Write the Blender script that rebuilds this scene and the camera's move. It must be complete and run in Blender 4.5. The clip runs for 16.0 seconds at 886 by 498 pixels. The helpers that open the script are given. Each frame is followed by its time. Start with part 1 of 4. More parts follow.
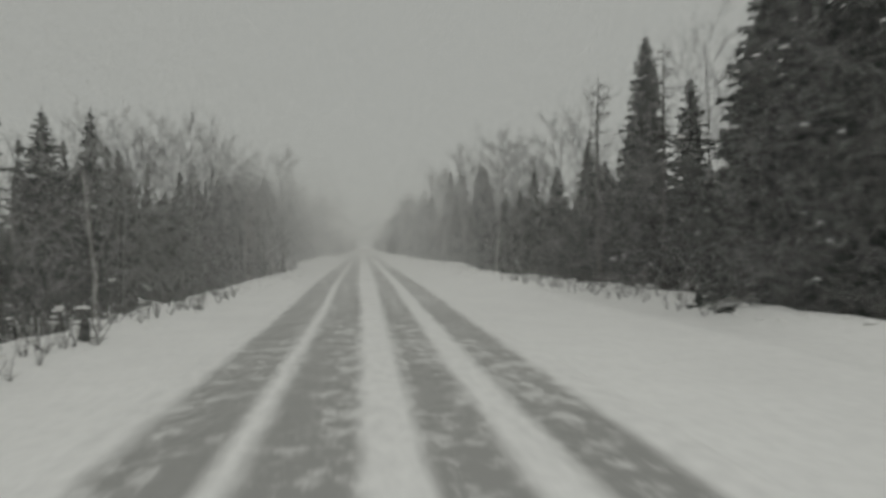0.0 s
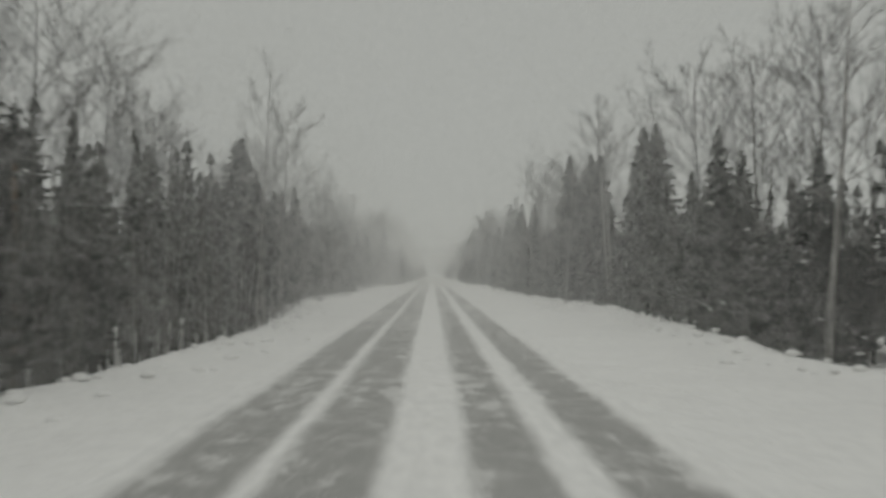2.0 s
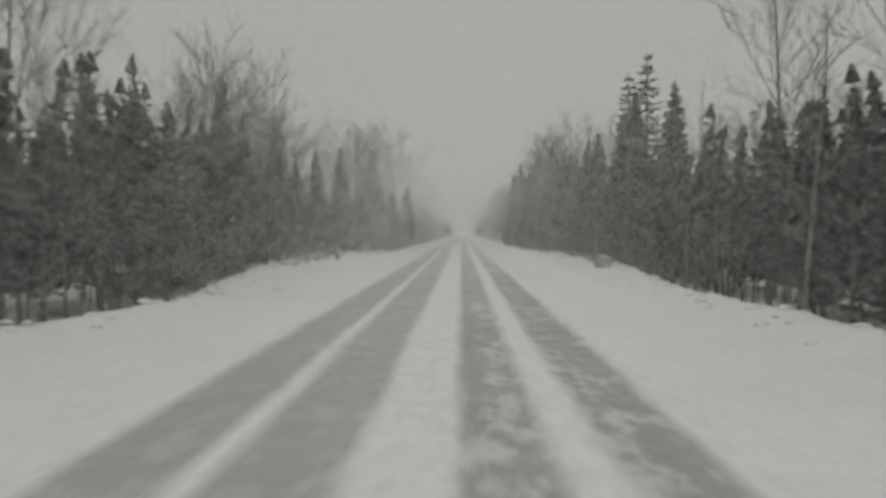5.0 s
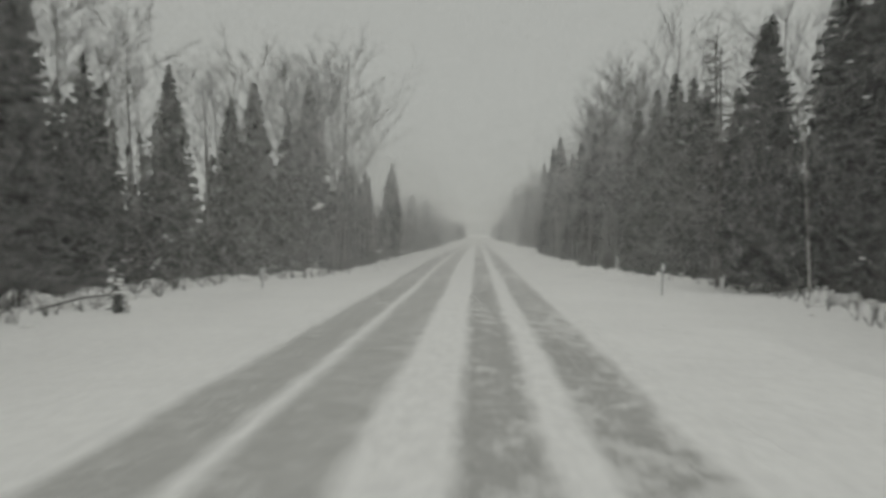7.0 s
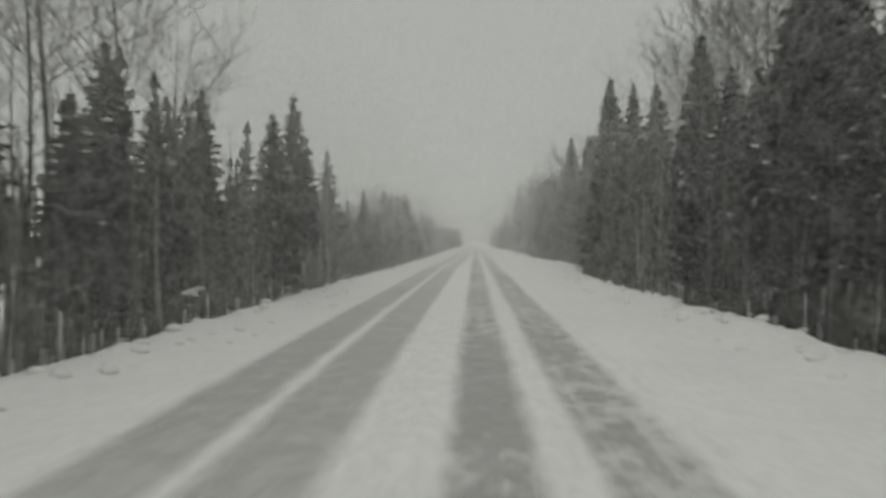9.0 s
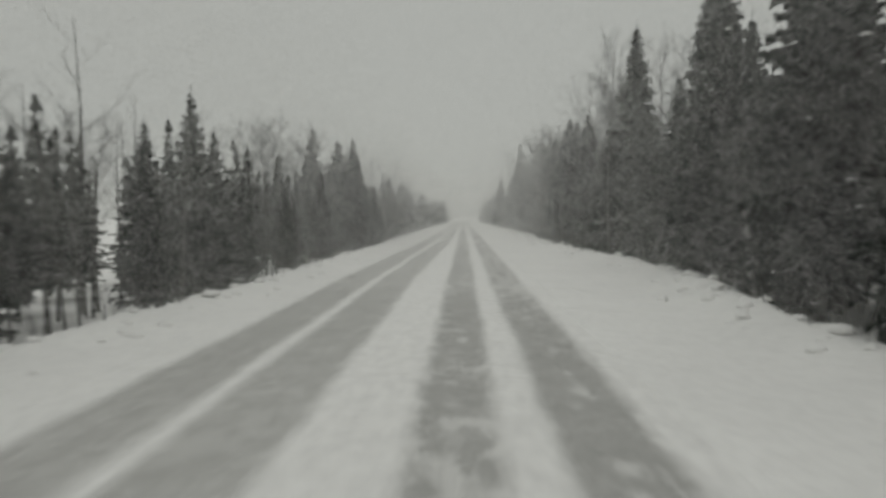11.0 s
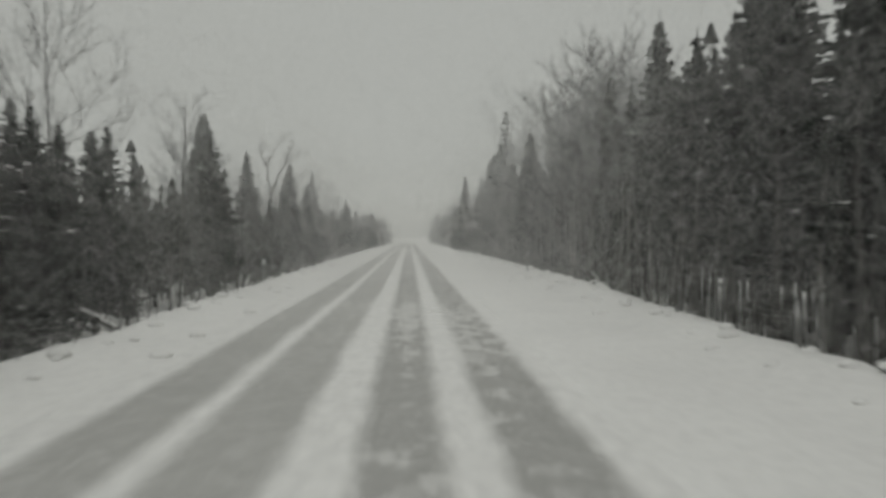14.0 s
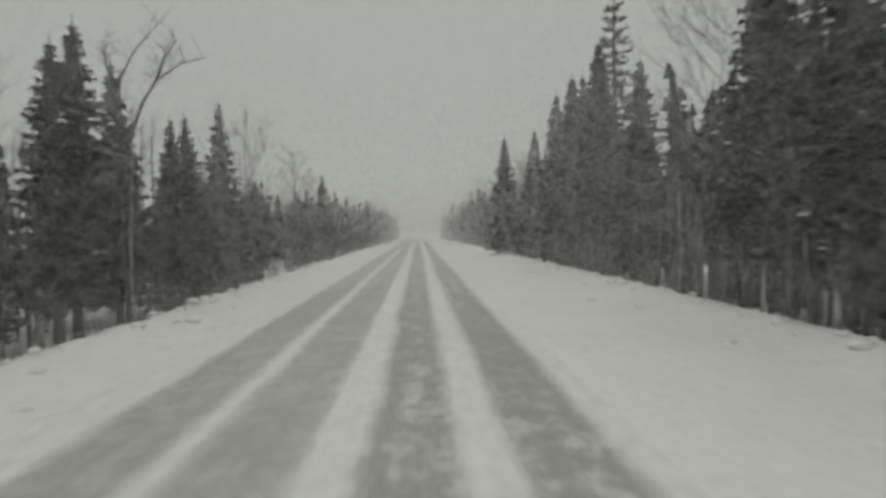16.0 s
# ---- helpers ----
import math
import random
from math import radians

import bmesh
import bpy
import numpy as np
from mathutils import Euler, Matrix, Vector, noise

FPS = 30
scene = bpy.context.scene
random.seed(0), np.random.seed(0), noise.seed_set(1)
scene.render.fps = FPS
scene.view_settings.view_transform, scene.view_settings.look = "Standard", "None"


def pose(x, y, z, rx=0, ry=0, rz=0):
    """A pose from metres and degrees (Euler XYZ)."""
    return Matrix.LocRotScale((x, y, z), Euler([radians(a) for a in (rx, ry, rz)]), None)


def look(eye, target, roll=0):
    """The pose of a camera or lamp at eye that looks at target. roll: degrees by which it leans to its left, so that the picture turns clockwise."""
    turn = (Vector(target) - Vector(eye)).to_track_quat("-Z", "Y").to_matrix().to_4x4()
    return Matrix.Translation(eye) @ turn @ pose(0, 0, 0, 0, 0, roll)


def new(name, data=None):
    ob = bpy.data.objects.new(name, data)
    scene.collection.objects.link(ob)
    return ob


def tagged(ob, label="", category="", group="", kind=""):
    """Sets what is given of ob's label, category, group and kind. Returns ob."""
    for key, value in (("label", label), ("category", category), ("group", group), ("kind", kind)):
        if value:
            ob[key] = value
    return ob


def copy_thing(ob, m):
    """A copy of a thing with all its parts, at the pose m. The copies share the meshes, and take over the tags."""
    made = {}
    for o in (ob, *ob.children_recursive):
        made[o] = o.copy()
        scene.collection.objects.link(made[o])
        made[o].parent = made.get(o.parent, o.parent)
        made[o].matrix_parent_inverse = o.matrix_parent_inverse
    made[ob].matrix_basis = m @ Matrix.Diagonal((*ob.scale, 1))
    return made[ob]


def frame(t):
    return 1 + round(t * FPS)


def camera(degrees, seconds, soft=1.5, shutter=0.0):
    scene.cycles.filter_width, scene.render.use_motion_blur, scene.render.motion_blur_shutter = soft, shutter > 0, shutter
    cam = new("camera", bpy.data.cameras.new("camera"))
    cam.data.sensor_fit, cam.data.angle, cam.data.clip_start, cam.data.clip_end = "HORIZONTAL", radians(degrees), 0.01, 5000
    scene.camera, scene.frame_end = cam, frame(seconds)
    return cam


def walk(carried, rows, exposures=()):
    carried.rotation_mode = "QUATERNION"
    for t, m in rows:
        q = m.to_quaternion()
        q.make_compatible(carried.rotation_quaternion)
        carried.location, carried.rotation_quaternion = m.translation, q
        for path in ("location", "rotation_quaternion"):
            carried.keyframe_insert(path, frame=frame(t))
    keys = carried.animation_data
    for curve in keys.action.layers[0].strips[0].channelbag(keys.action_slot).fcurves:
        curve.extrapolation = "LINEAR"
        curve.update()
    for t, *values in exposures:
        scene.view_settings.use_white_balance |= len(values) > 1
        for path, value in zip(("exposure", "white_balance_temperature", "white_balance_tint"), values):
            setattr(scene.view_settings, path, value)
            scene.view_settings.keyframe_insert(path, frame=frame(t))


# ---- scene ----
PATH = [
    (0, (-0.291, 0.000, 2.300), (1.014, 9.914, 2.263), -0.38),
    (0.5, (-0.222, 8.358, 2.300), (0.511, 18.331, 2.405), -1.03),
    (1, (-0.126, 16.888, 2.300), (0.135, 26.880, 2.596), -0.42),
    (1.5, (-0.000, 25.588, 2.300), (0.114, 35.579, 2.728), 0.03),
    (2, (0.076, 34.460, 2.300), (0.252, 44.450, 2.712), 0.34),
    (2.5, (0.201, 43.502, 2.300), (0.180, 53.502, 2.386), 0.42),
    (3, (0.269, 52.716, 2.300), (0.193, 62.714, 2.141), 0.67),
    (3.5, (0.384, 62.100, 2.300), (0.199, 72.093, 1.976), 0.42),
    (3.7, (0.459, 65.902, 2.300), (0.211, 75.891, 1.923), 0.05),
    (5.8, (0.642, 102.500, 2.300), (0.322, 112.492, 2.075), 0.35),
    (6, (0.684, 105.788, 2.300), (0.318, 115.778, 2.054), 0.04),
    (6.5, (0.759, 113.910, 2.300), (0.322, 123.898, 2.077), -0.05),
    (7, (0.757, 121.895, 2.300), (0.211, 131.877, 2.067), 0.14),
    (7.5, (0.805, 129.741, 2.300), (0.283, 139.726, 2.111), 0.23),
    (8, (0.920, 137.449, 2.300), (0.333, 147.431, 2.182), 0.00),
    (8.5, (0.887, 145.020, 2.300), (0.317, 155.003, 2.178), 0.21),
    (9, (0.873, 152.452, 2.300), (0.363, 162.438, 2.194), -0.49),
    (9.2, (0.909, 155.386, 2.300), (0.419, 165.373, 2.150), -0.43),
    (11.5, (1.133, 188.827, 2.300), (0.954, 198.812, 1.771), 0.17),
    (12, (1.132, 196.189, 2.300), (1.521, 206.172, 1.887), 0.71),
    (12.5, (1.126, 203.610, 2.300), (1.985, 213.570, 2.038), 0.54),
    (13, (1.141, 211.093, 2.300), (1.902, 221.062, 2.075), 0.32),
    (13.5, (1.149, 218.636, 2.300), (1.556, 228.625, 2.059), -0.40),
    (14, (1.134, 226.241, 2.300), (1.680, 236.224, 2.106), -0.18),
    (14.5, (1.115, 233.905, 2.300), (1.699, 243.886, 2.103), -0.08),
    (15, (1.155, 241.631, 2.300), (1.850, 251.604, 2.049), -0.68),
    (15.5, (1.193, 249.417, 2.300), (1.806, 259.395, 2.020), -0.58),
    (16, (1.153, 257.264, 2.300), (1.547, 267.253, 2.018), -0.90),
]
cam = camera(71.4, 16.0, soft=3.2, shutter=0.3)
walk(cam, [(t, look(eye, target, roll)) for t, eye, target, roll in PATH],
     [(0, -0.16), (1, -0.13), (2, -0.08), (3.5, -0.03), (6, 0.0), (9, 0.05), (12, 0.03), (16, 0.02)])

# ---- light: an overcast snowstorm sky ----
world = bpy.data.worlds.new("overcast")
scene.world = world
world.use_nodes = True
wn, wl = world.node_tree.nodes, world.node_tree.links
wn.clear()
w_out, w_bg = wn.new("ShaderNodeOutputWorld"), wn.new("ShaderNodeBackground")
w_sky, w_mix = wn.new("ShaderNodeTexSky"), wn.new("ShaderNodeMixRGB")
w_sky.sky_type, w_sky.sun_disc = "NISHITA", False
w_sky.sun_elevation, w_sky.sun_rotation = radians(55), radians(20)
w_mix.inputs["Fac"].default_value = 0.985
w_mix.inputs["Color2"].default_value = (3.98, 4.07, 3.80, 1)
w_bg.inputs["Strength"].default_value = 0.1
wl.new(w_sky.outputs[0], w_mix.inputs["Color1"])
wl.new(w_mix.outputs[0], w_bg.inputs["Color"])
wl.new(w_bg.outputs[0], w_out.inputs["Surface"])

sun_data = bpy.data.lights.new("sun", "SUN")
sun_data.energy, sun_data.angle, sun_data.color = 0.66, radians(70), (1.0, 0.99, 0.96)
sun = new("sun", sun_data)
sun.matrix_basis = look((0, 0, 60), (6, 24, 0))


# ---- materials ----
def material(name, rough=0.8):
    mat = bpy.data.materials.new(name)
    mat.use_nodes = True
    n, k = mat.node_tree.nodes, mat.node_tree.links
    bsdf = n["Principled BSDF"]
    bsdf.inputs["Roughness"].default_value = rough
    bsdf.inputs["Specular IOR Level"].default_value = 0.25
    return mat, n, k, bsdf


def noise_at(n, k, scale, detail=4.0, stretch=(1, 1, 1), rough=0.55):
    """A noise in world metres."""
    geo, mapping, tex = n.new("ShaderNodeNewGeometry"), n.new("ShaderNodeMapping"), n.new("ShaderNodeTexNoise")
    mapping.inputs["Scale"].default_value = stretch
    tex.inputs["Scale"].default_value, tex.inputs["Detail"].default_value = scale, detail
    tex.inputs["Roughness"].default_value = rough
    k.new(geo.outputs["Position"], mapping.inputs["Vector"])
    k.new(mapping.outputs[0], tex.inputs["Vector"])
    return tex.outputs["Fac"]


def ramp(n, k, source, stops):
    r = n.new("ShaderNodeValToRGB")
    while len(r.color_ramp.elements) < len(stops):
        r.color_ramp.elements.new(0.5)
    for e, (at, colour) in zip(r.color_ramp.elements, stops):
        e.position, e.color = at, (*colour, 1) if len(colour) == 3 else colour
    k.new(source, r.inputs["Fac"])
    return r.outputs["Color"]


def math_node(n, k, op, a, b=None, clamp=False):
    m = n.new("ShaderNodeMath")
    m.operation, m.use_clamp = op, clamp
    for socket, v in zip(m.inputs, (a, b)):
        if v is None:
            continue
        if isinstance(v, (int, float)):
            socket.default_value = v
        else:
            k.new(v, socket)
    return m.outputs[0]


def mix(n, k, fac, a, b, blend="MIX"):
    m = n.new("ShaderNodeMixRGB")
    m.blend_type = blend
    for socket, v in zip(m.inputs, (fac, a, b)):
        if isinstance(v, (int, float)):
            socket.default_value = v
        elif isinstance(v, tuple):
            socket.default_value = (*v, 1)
        else:
            k.new(v, socket)
    return m.outputs[0]


def bump(n, k, bsdf, height, strength, distance):
    b = n.new("ShaderNodeBump")
    b.inputs["Strength"].default_value, b.inputs["Distance"].default_value = strength, distance
    k.new(height, b.inputs["Height"])
    k.new(b.outputs[0], bsdf.inputs["Normal"])


def snow_material():
    mat, n, k, bsdf = material("snow", 0.75)
    large, fine = noise_at(n, k, 0.35, 3), noise_at(n, k, 6.0, 5, (1, 0.6, 1))
    colour = mix(n, k, 0.5, ramp(n, k, large, [(0.3, (0.80, 0.80, 0.79)), (0.7, (0.90, 0.90, 0.885))]),
                 ramp(n, k, fine, [(0.25, (0.79, 0.79, 0.78)), (0.6, (0.92, 0.92, 0.905))]))
    k.new(colour, bsdf.inputs["Base Color"])
    bump(n, k, bsdf, fine, 0.5, 0.05)
    return mat


def soft_step(n, k, x, lo, hi):
    m = n.new("ShaderNodeMapRange")
    m.interpolation_type = "SMOOTHSTEP"
    m.inputs["From Min"].default_value, m.inputs["From Max"].default_value = lo, hi
    k.new(x, m.inputs["Value"])
    return m.outputs[0]


# wheel tracks across the road: near edge, far edge
TRACKS = ((-3.15, -1.95), (-1.66, -0.42), (0.55, 1.53), (2.08, 3.17))


def road_material():
    """Asphalt under wind-blown snow: four worn wheel tracks that keep a dusting, snow between them."""
    mat, n, k, bsdf = material("snowy_asphalt", 0.6)
    geo, parts = n.new("ShaderNodeNewGeometry"), n.new("ShaderNodeSeparateXYZ")
    k.new(geo.outputs["Position"], parts.inputs[0])
    x, y = parts.outputs["X"], parts.outputs["Y"]
    # the left lane's tracks swing out and, further on, back towards the middle of the road
    left = soft_step(n, k, x, 0.35, -0.05)
    swing = None
    for lo, hi, by in ((20, 45, 0.20), (145, 165, 0.18), (203, 216, -0.18), (214, 238, -0.38), (238, 260, -0.12)):
        one = math_node(n, k, "MULTIPLY", soft_step(n, k, y, lo, hi), by)
        swing = one if swing is None else math_node(n, k, "ADD", swing, one)
    swing = math_node(n, k, "MULTIPLY", math_node(n, k, "SUBTRACT", swing, 0.10), left)
    right = math_node(n, k, "MULTIPLY", math_node(n, k, "SUBTRACT", 1.0, soft_step(n, k, y, 10, 40)), 0.18)
    right = math_node(n, k, "MULTIPLY", right, math_node(n, k, "SUBTRACT", 1.0, left))
    x = math_node(n, k, "ADD", x, math_node(n, k, "ADD", swing, right))
    wander = noise_at(n, k, 0.55, 3, (0.25, 0.22, 1))
    edge = noise_at(n, k, 2.2, 5, (1.2, 0.30, 1), 0.65)
    x = math_node(n, k, "ADD", x, math_node(n, k, "MULTIPLY", math_node(n, k, "SUBTRACT", wander, 0.5), 0.16))
    x = math_node(n, k, "ADD", x, math_node(n, k, "MULTIPLY", math_node(n, k, "SUBTRACT", edge, 0.5), 0.30))
    bare = None
    for lo, hi in TRACKS:
        one = math_node(n, k, "MULTIPLY", soft_step(n, k, x, lo - 0.15, lo + 0.18), soft_step(n, k, x, hi + 0.15, hi - 0.18))
        bare = one if bare is None else math_node(n, k, "MAXIMUM", bare, one)
    # thin drifted ripples lie across the tracks, denser on some stretches
    ripple = noise_at(n, k, 2.1, 5, (1.0, 0.75, 1), 0.66)
    patch = noise_at(n, k, 0.10, 2, (1.5, 1, 1))
    streak = noise_at(n, k, 1.0, 3, (2.2, 0.06, 1), 0.5)
    dust = math_node(n, k, "ADD", math_node(n, k, "MULTIPLY", ripple, 0.75),
                     math_node(n, k, "ADD", math_node(n, k, "MULTIPLY", patch, 0.42), math_node(n, k, "MULTIPLY", streak, 0.30)))
    loose = soft_step(n, k, dust, 0.72, 0.86)
    grain = noise_at(n, k, 45, 4)
    asphalt = ramp(n, k, grain, [(0.3, (0.06, 0.06, 0.059)), (0.7, (0.10, 0.10, 0.098))])
    later = soft_step(n, k, y, 30, 110)
    frosted = math_node(n, k, "ADD", 0.50, math_node(n, k, "MULTIPLY", later, math_node(n, k, "ADD", 0.09, math_node(n, k, "MULTIPLY", left, 0.11))))
    iced = mix(n, k, frosted, asphalt, (0.62, 0.62, 0.60))
    smooth = math_node(n, k, "SUBTRACT", 0.68, math_node(n, k, "MULTIPLY", later, math_node(n, k, "ADD", 0.02, math_node(n, k, "MULTIPLY", left, 0.42))))
    dusted = mix(n, k, math_node(n, k, "MULTIPLY", loose, smooth), iced, (0.80, 0.80, 0.785))
    fine = noise_at(n, k, 5.0, 5, (1, 0.45, 1))
    snow = ramp(n, k, fine, [(0.25, (0.78, 0.78, 0.77)), (0.65, (0.90, 0.90, 0.885))])
    k.new(mix(n, k, bare, snow, dusted), bsdf.inputs["Base Color"])
    bump(n, k, bsdf, math_node(n, k, "ADD", math_node(n, k, "MULTIPLY", ripple, 0.5), fine), 0.35, 0.02)
    return mat


def needle_material(name, dark, light, frost):
    """Matted needles: they scatter light like a soft mass, and let some of it through."""
    mat, n, k, bsdf = material(name, 0.95)
    bsdf.inputs["Specular IOR Level"].default_value = 0.05
    rand, geo = n.new("ShaderNodeObjectInfo"), n.new("ShaderNodeNewGeometry")
    base = mix(n, k, rand.outputs["Random"], dark, light)
    isle = ramp(n, k, geo.outputs["Random Per Island"], [(0.0, (0.94, 0.94, 0.94)), (1.0, (1.06, 1.06, 1.05))])
    base = mix(n, k, 1.0, base, isle, "MULTIPLY")
    speck = ramp(n, k, noise_at(n, k, 7.0, 4), [(0.60, (0, 0, 0)), (0.78, (frost, frost, frost))])
    colour = mix(n, k, speck, base, (0.72, 0.73, 0.73))
    soft = n.new("ShaderNodeVectorMath")
    soft.operation = "MULTIPLY_ADD"
    soft.inputs[1].default_value, soft.inputs[2].default_value = (0.35, 0.35, 0.35), (0, 0, 0.5)
    k.new(geo.outputs["Normal"], soft.inputs[0])
    unit = n.new("ShaderNodeVectorMath")
    unit.operation = "NORMALIZE"
    k.new(soft.outputs[0], unit.inputs[0])
    thin, both = n.new("ShaderNodeBsdfTranslucent"), n.new("ShaderNodeMixShader")
    both.inputs["Fac"].default_value = 0.25
    k.new(colour, bsdf.inputs["Base Color"])
    k.new(colour, thin.inputs["Color"])
    k.new(unit.outputs[0], bsdf.inputs["Normal"])
    k.new(unit.outputs[0], thin.inputs["Normal"])
    k.new(bsdf.outputs[0], both.inputs[1])
    k.new(thin.outputs[0], both.inputs[2])
    k.new(both.outputs[0], n["Material Output"].inputs["Surface"])
    return mat


def bark_material(name, dark, light, scale=9.0):
    mat, n, k, bsdf = material(name, 0.9)
    tex = noise_at(n, k, scale, 5, (1, 1, 0.5))
    rand = n.new("ShaderNodeObjectInfo")
    tone = mix(n, k, rand.outputs["Random"], (0.75, 0.75, 0.75), (1.2, 1.2, 1.2))
    k.new(mix(n, k, 1.0, ramp(n, k, tex, [(0.35, dark), (0.62, light)]), tone, "MULTIPLY"), bsdf.inputs["Base Color"])
    bump(n, k, bsdf, tex, 0.5, 0.02)
    return mat


def plain_material(name, colour, rough=0.6):
    mat, n, k, bsdf = material(name, rough)
    tex = noise_at(n, k, 25, 4)
    k.new(mix(n, k, 0.25, colour, ramp(n, k, tex, [(0.3, tuple(c * 0.5 for c in colour)), (0.7, tuple(min(1, c * 1.3) for c in colour))])),
          bsdf.inputs["Base Color"])
    return mat


# near-white translucent surface for the slivers that imitate haze
def haze_sliver_material():
    mat, n, k, bsdf = material("haze_sliver", 0.9)
    bsdf.inputs["Base Color"].default_value = (0.97, 0.97, 0.955, 1)
    out = n["Material Output"]
    glow, both = n.new("ShaderNodeBsdfTranslucent"), n.new("ShaderNodeMixShader")
    glow.inputs["Color"].default_value = (0.97, 0.97, 0.955, 1)
    both.inputs["Fac"].default_value = 0.5
    k.new(bsdf.outputs[0], both.inputs[1])
    k.new(glow.outputs[0], both.inputs[2])
    k.new(both.outputs[0], out.inputs["Surface"])
    return mat


SNOW, ROAD = snow_material(), road_material()
NEEDLES = needle_material("spruce_needles", (0.013, 0.018, 0.014), (0.022, 0.028, 0.022), 0.02)
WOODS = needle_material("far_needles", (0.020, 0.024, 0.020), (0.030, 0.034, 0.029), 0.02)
BARK = bark_material("spruce_bark", (0.022, 0.021, 0.019), (0.055, 0.051, 0.046))
GREY_BARK = bark_material("aspen_bark", (0.035, 0.034, 0.031), (0.095, 0.092, 0.086))
DEAD_BARK = bark_material("dead_wood", (0.10, 0.062, 0.032), (0.22, 0.15, 0.085), 6.0)
PALE_BARK = bark_material("birch_bark", (0.08, 0.078, 0.073), (0.34, 0.33, 0.31), 5.0)
TWIG = bark_material("twig_bark", (0.035, 0.034, 0.031), (0.075, 0.072, 0.067), 3.0)
POST_GREY = plain_material("post_plastic", (0.35, 0.36, 0.36))
POST_WHITE = plain_material("reflector_white", (0.85, 0.87, 0.88), 0.35)
HAZE_SLIVER = haze_sliver_material()


# ---- mesh helpers ----
def mesh_of(name, verts, faces, mat, smooth=False):
    me = bpy.data.meshes.new(name)
    me.from_pydata([tuple(v) for v in verts], [], faces)
    me.materials.append(mat)
    if smooth:
        me.polygons.foreach_set("use_smooth", [True] * len(me.polygons))
    me.update()
    return me


def triangles(name, points, mat):
    """A mesh of loose triangles from an array (count, 3, 3)."""
    count = len(points)
    me = bpy.data.meshes.new(name)
    me.vertices.add(count * 3)
    me.vertices.foreach_set("co", points.astype(np.float32).ravel())
    me.loops.add(count * 3)
    me.loops.foreach_set("vertex_index", np.arange(count * 3, dtype=np.int32))
    me.polygons.add(count)
    me.polygons.foreach_set("loop_start", np.arange(0, count * 3, 3, dtype=np.int32))
    me.polygons.foreach_set("loop_total", np.full(count, 3, dtype=np.int32))
    me.materials.append(mat)
    me.update(calc_edges=True)
    return me


class Shape:
    """Collects tubes, fronds and lumps as vertices and faces."""

    def __init__(self):
        self.v, self.f = [], []

    def tube(self, pts, radii, sides=4, cap=False):
        start = len(self.v)
        for i, (p, r) in enumerate(zip(pts, radii)):
            a, b = pts[max(i - 1, 0)], pts[min(i + 1, len(pts) - 1)]
            d = (Vector(b) - Vector(a)).normalized()
            u = d.cross(Vector((0.31, 0.95, 0.05))).normalized()
            w = d.cross(u)
            for s in range(sides):
                q = 2 * math.pi * s / sides
                self.v.append(Vector(p) + (u * math.cos(q) + w * math.sin(q)) * r)
        for i in range(len(pts) - 1):
            for s in range(sides):
                n = (s + 1) % sides
                self.f.append((start + i * sides + s, start + i * sides + n, start + (i + 1) * sides + n, start + (i + 1) * sides + s))
        if cap:
            self.f.append(tuple(start + (len(pts) - 1) * sides + s for s in range(sides)))

    def tri(self, a, b, c):
        i = len(self.v)
        self.v += [Vector(a), Vector(b), Vector(c)]
        self.f.append((i, i + 1, i + 2))

    def lump(self, at, rx, ry, rz, rng, rings=3, sides=6):
        start, n = len(self.v), sides
        self.v.append(Vector(at) + Vector((0, 0, rz)))
        for i in range(1, rings + 1):
            q = math.pi * 0.62 * i / rings
            for s in range(n):
                a, j = 2 * math.pi * s / n, rng.uniform(0.75, 1.2)
                self.v.append(Vector(at) + Vector((rx * j * math.sin(q) * math.cos(a), ry * j * math.sin(q) * math.sin(a), rz * math.cos(q))))
        for s in range(n):
            self.f.append((start, start + 1 + s, start + 1 + (s + 1) % n))
        for i in range(rings - 1):
            for s in range(n):
                a, b = start + 1 + i * n + s, start + 1 + i * n + (s + 1) % n
                self.f.append((a, a + n, b + n, b))
        self.f.append(tuple(start + 1 + (rings - 1) * n + s for s in reversed(range(n))))

    def mesh(self, name, mat, smooth=False):
        return mesh_of(name, self.v, self.f, mat, smooth)

    def soup(self):
        """All faces as an array of triangles."""
        out = []
        for f in self.f:
            for i in range(1, len(f) - 1):
                out.append((self.v[f[0]], self.v[f[i]], self.v[f[i + 1]]))
        return np.array([[tuple(p) for p in t] for t in out])


def part(name, me, parent, label=""):
    ob = new(name, me)
    ob.parent = parent
    return tagged(ob, label) if label else ob


# ---- the lie of the land ----
LEFT_Y = (-20, 15, 45, 58, 75, 90, 108, 128, 150, 157, 165, 181, 200, 230, 260, 600)
LEFT_X = (-8.4, -8.1, -7.1, -6.4, -8.6, -11.4, -8.2, -11.8, -12.6, -7.0, -6.5, -6.6, -5.9, -5.5, -5.9, -5.9)
RIGHT_Y = (-20, 25, 40, 50, 63, 75, 86, 96, 112, 130, 148, 156, 165, 184, 193, 203, 212, 219, 237, 245, 255, 600)
RIGHT_X = (13.0, 12.2, 10.6, 9.4, 10.8, 12.2, 11.2, 9.6, 9, 11.2, 13.8, 8.9, 7.8, 7.3, 7.7, 9.4, 9.5, 8.6, 8.2, 8.6, 9.2, 9.2)


def left_edge(y):
    return float(np.interp(y, LEFT_Y, LEFT_X))


def right_edge(y):
    return float(np.interp(y, RIGHT_Y, RIGHT_X))


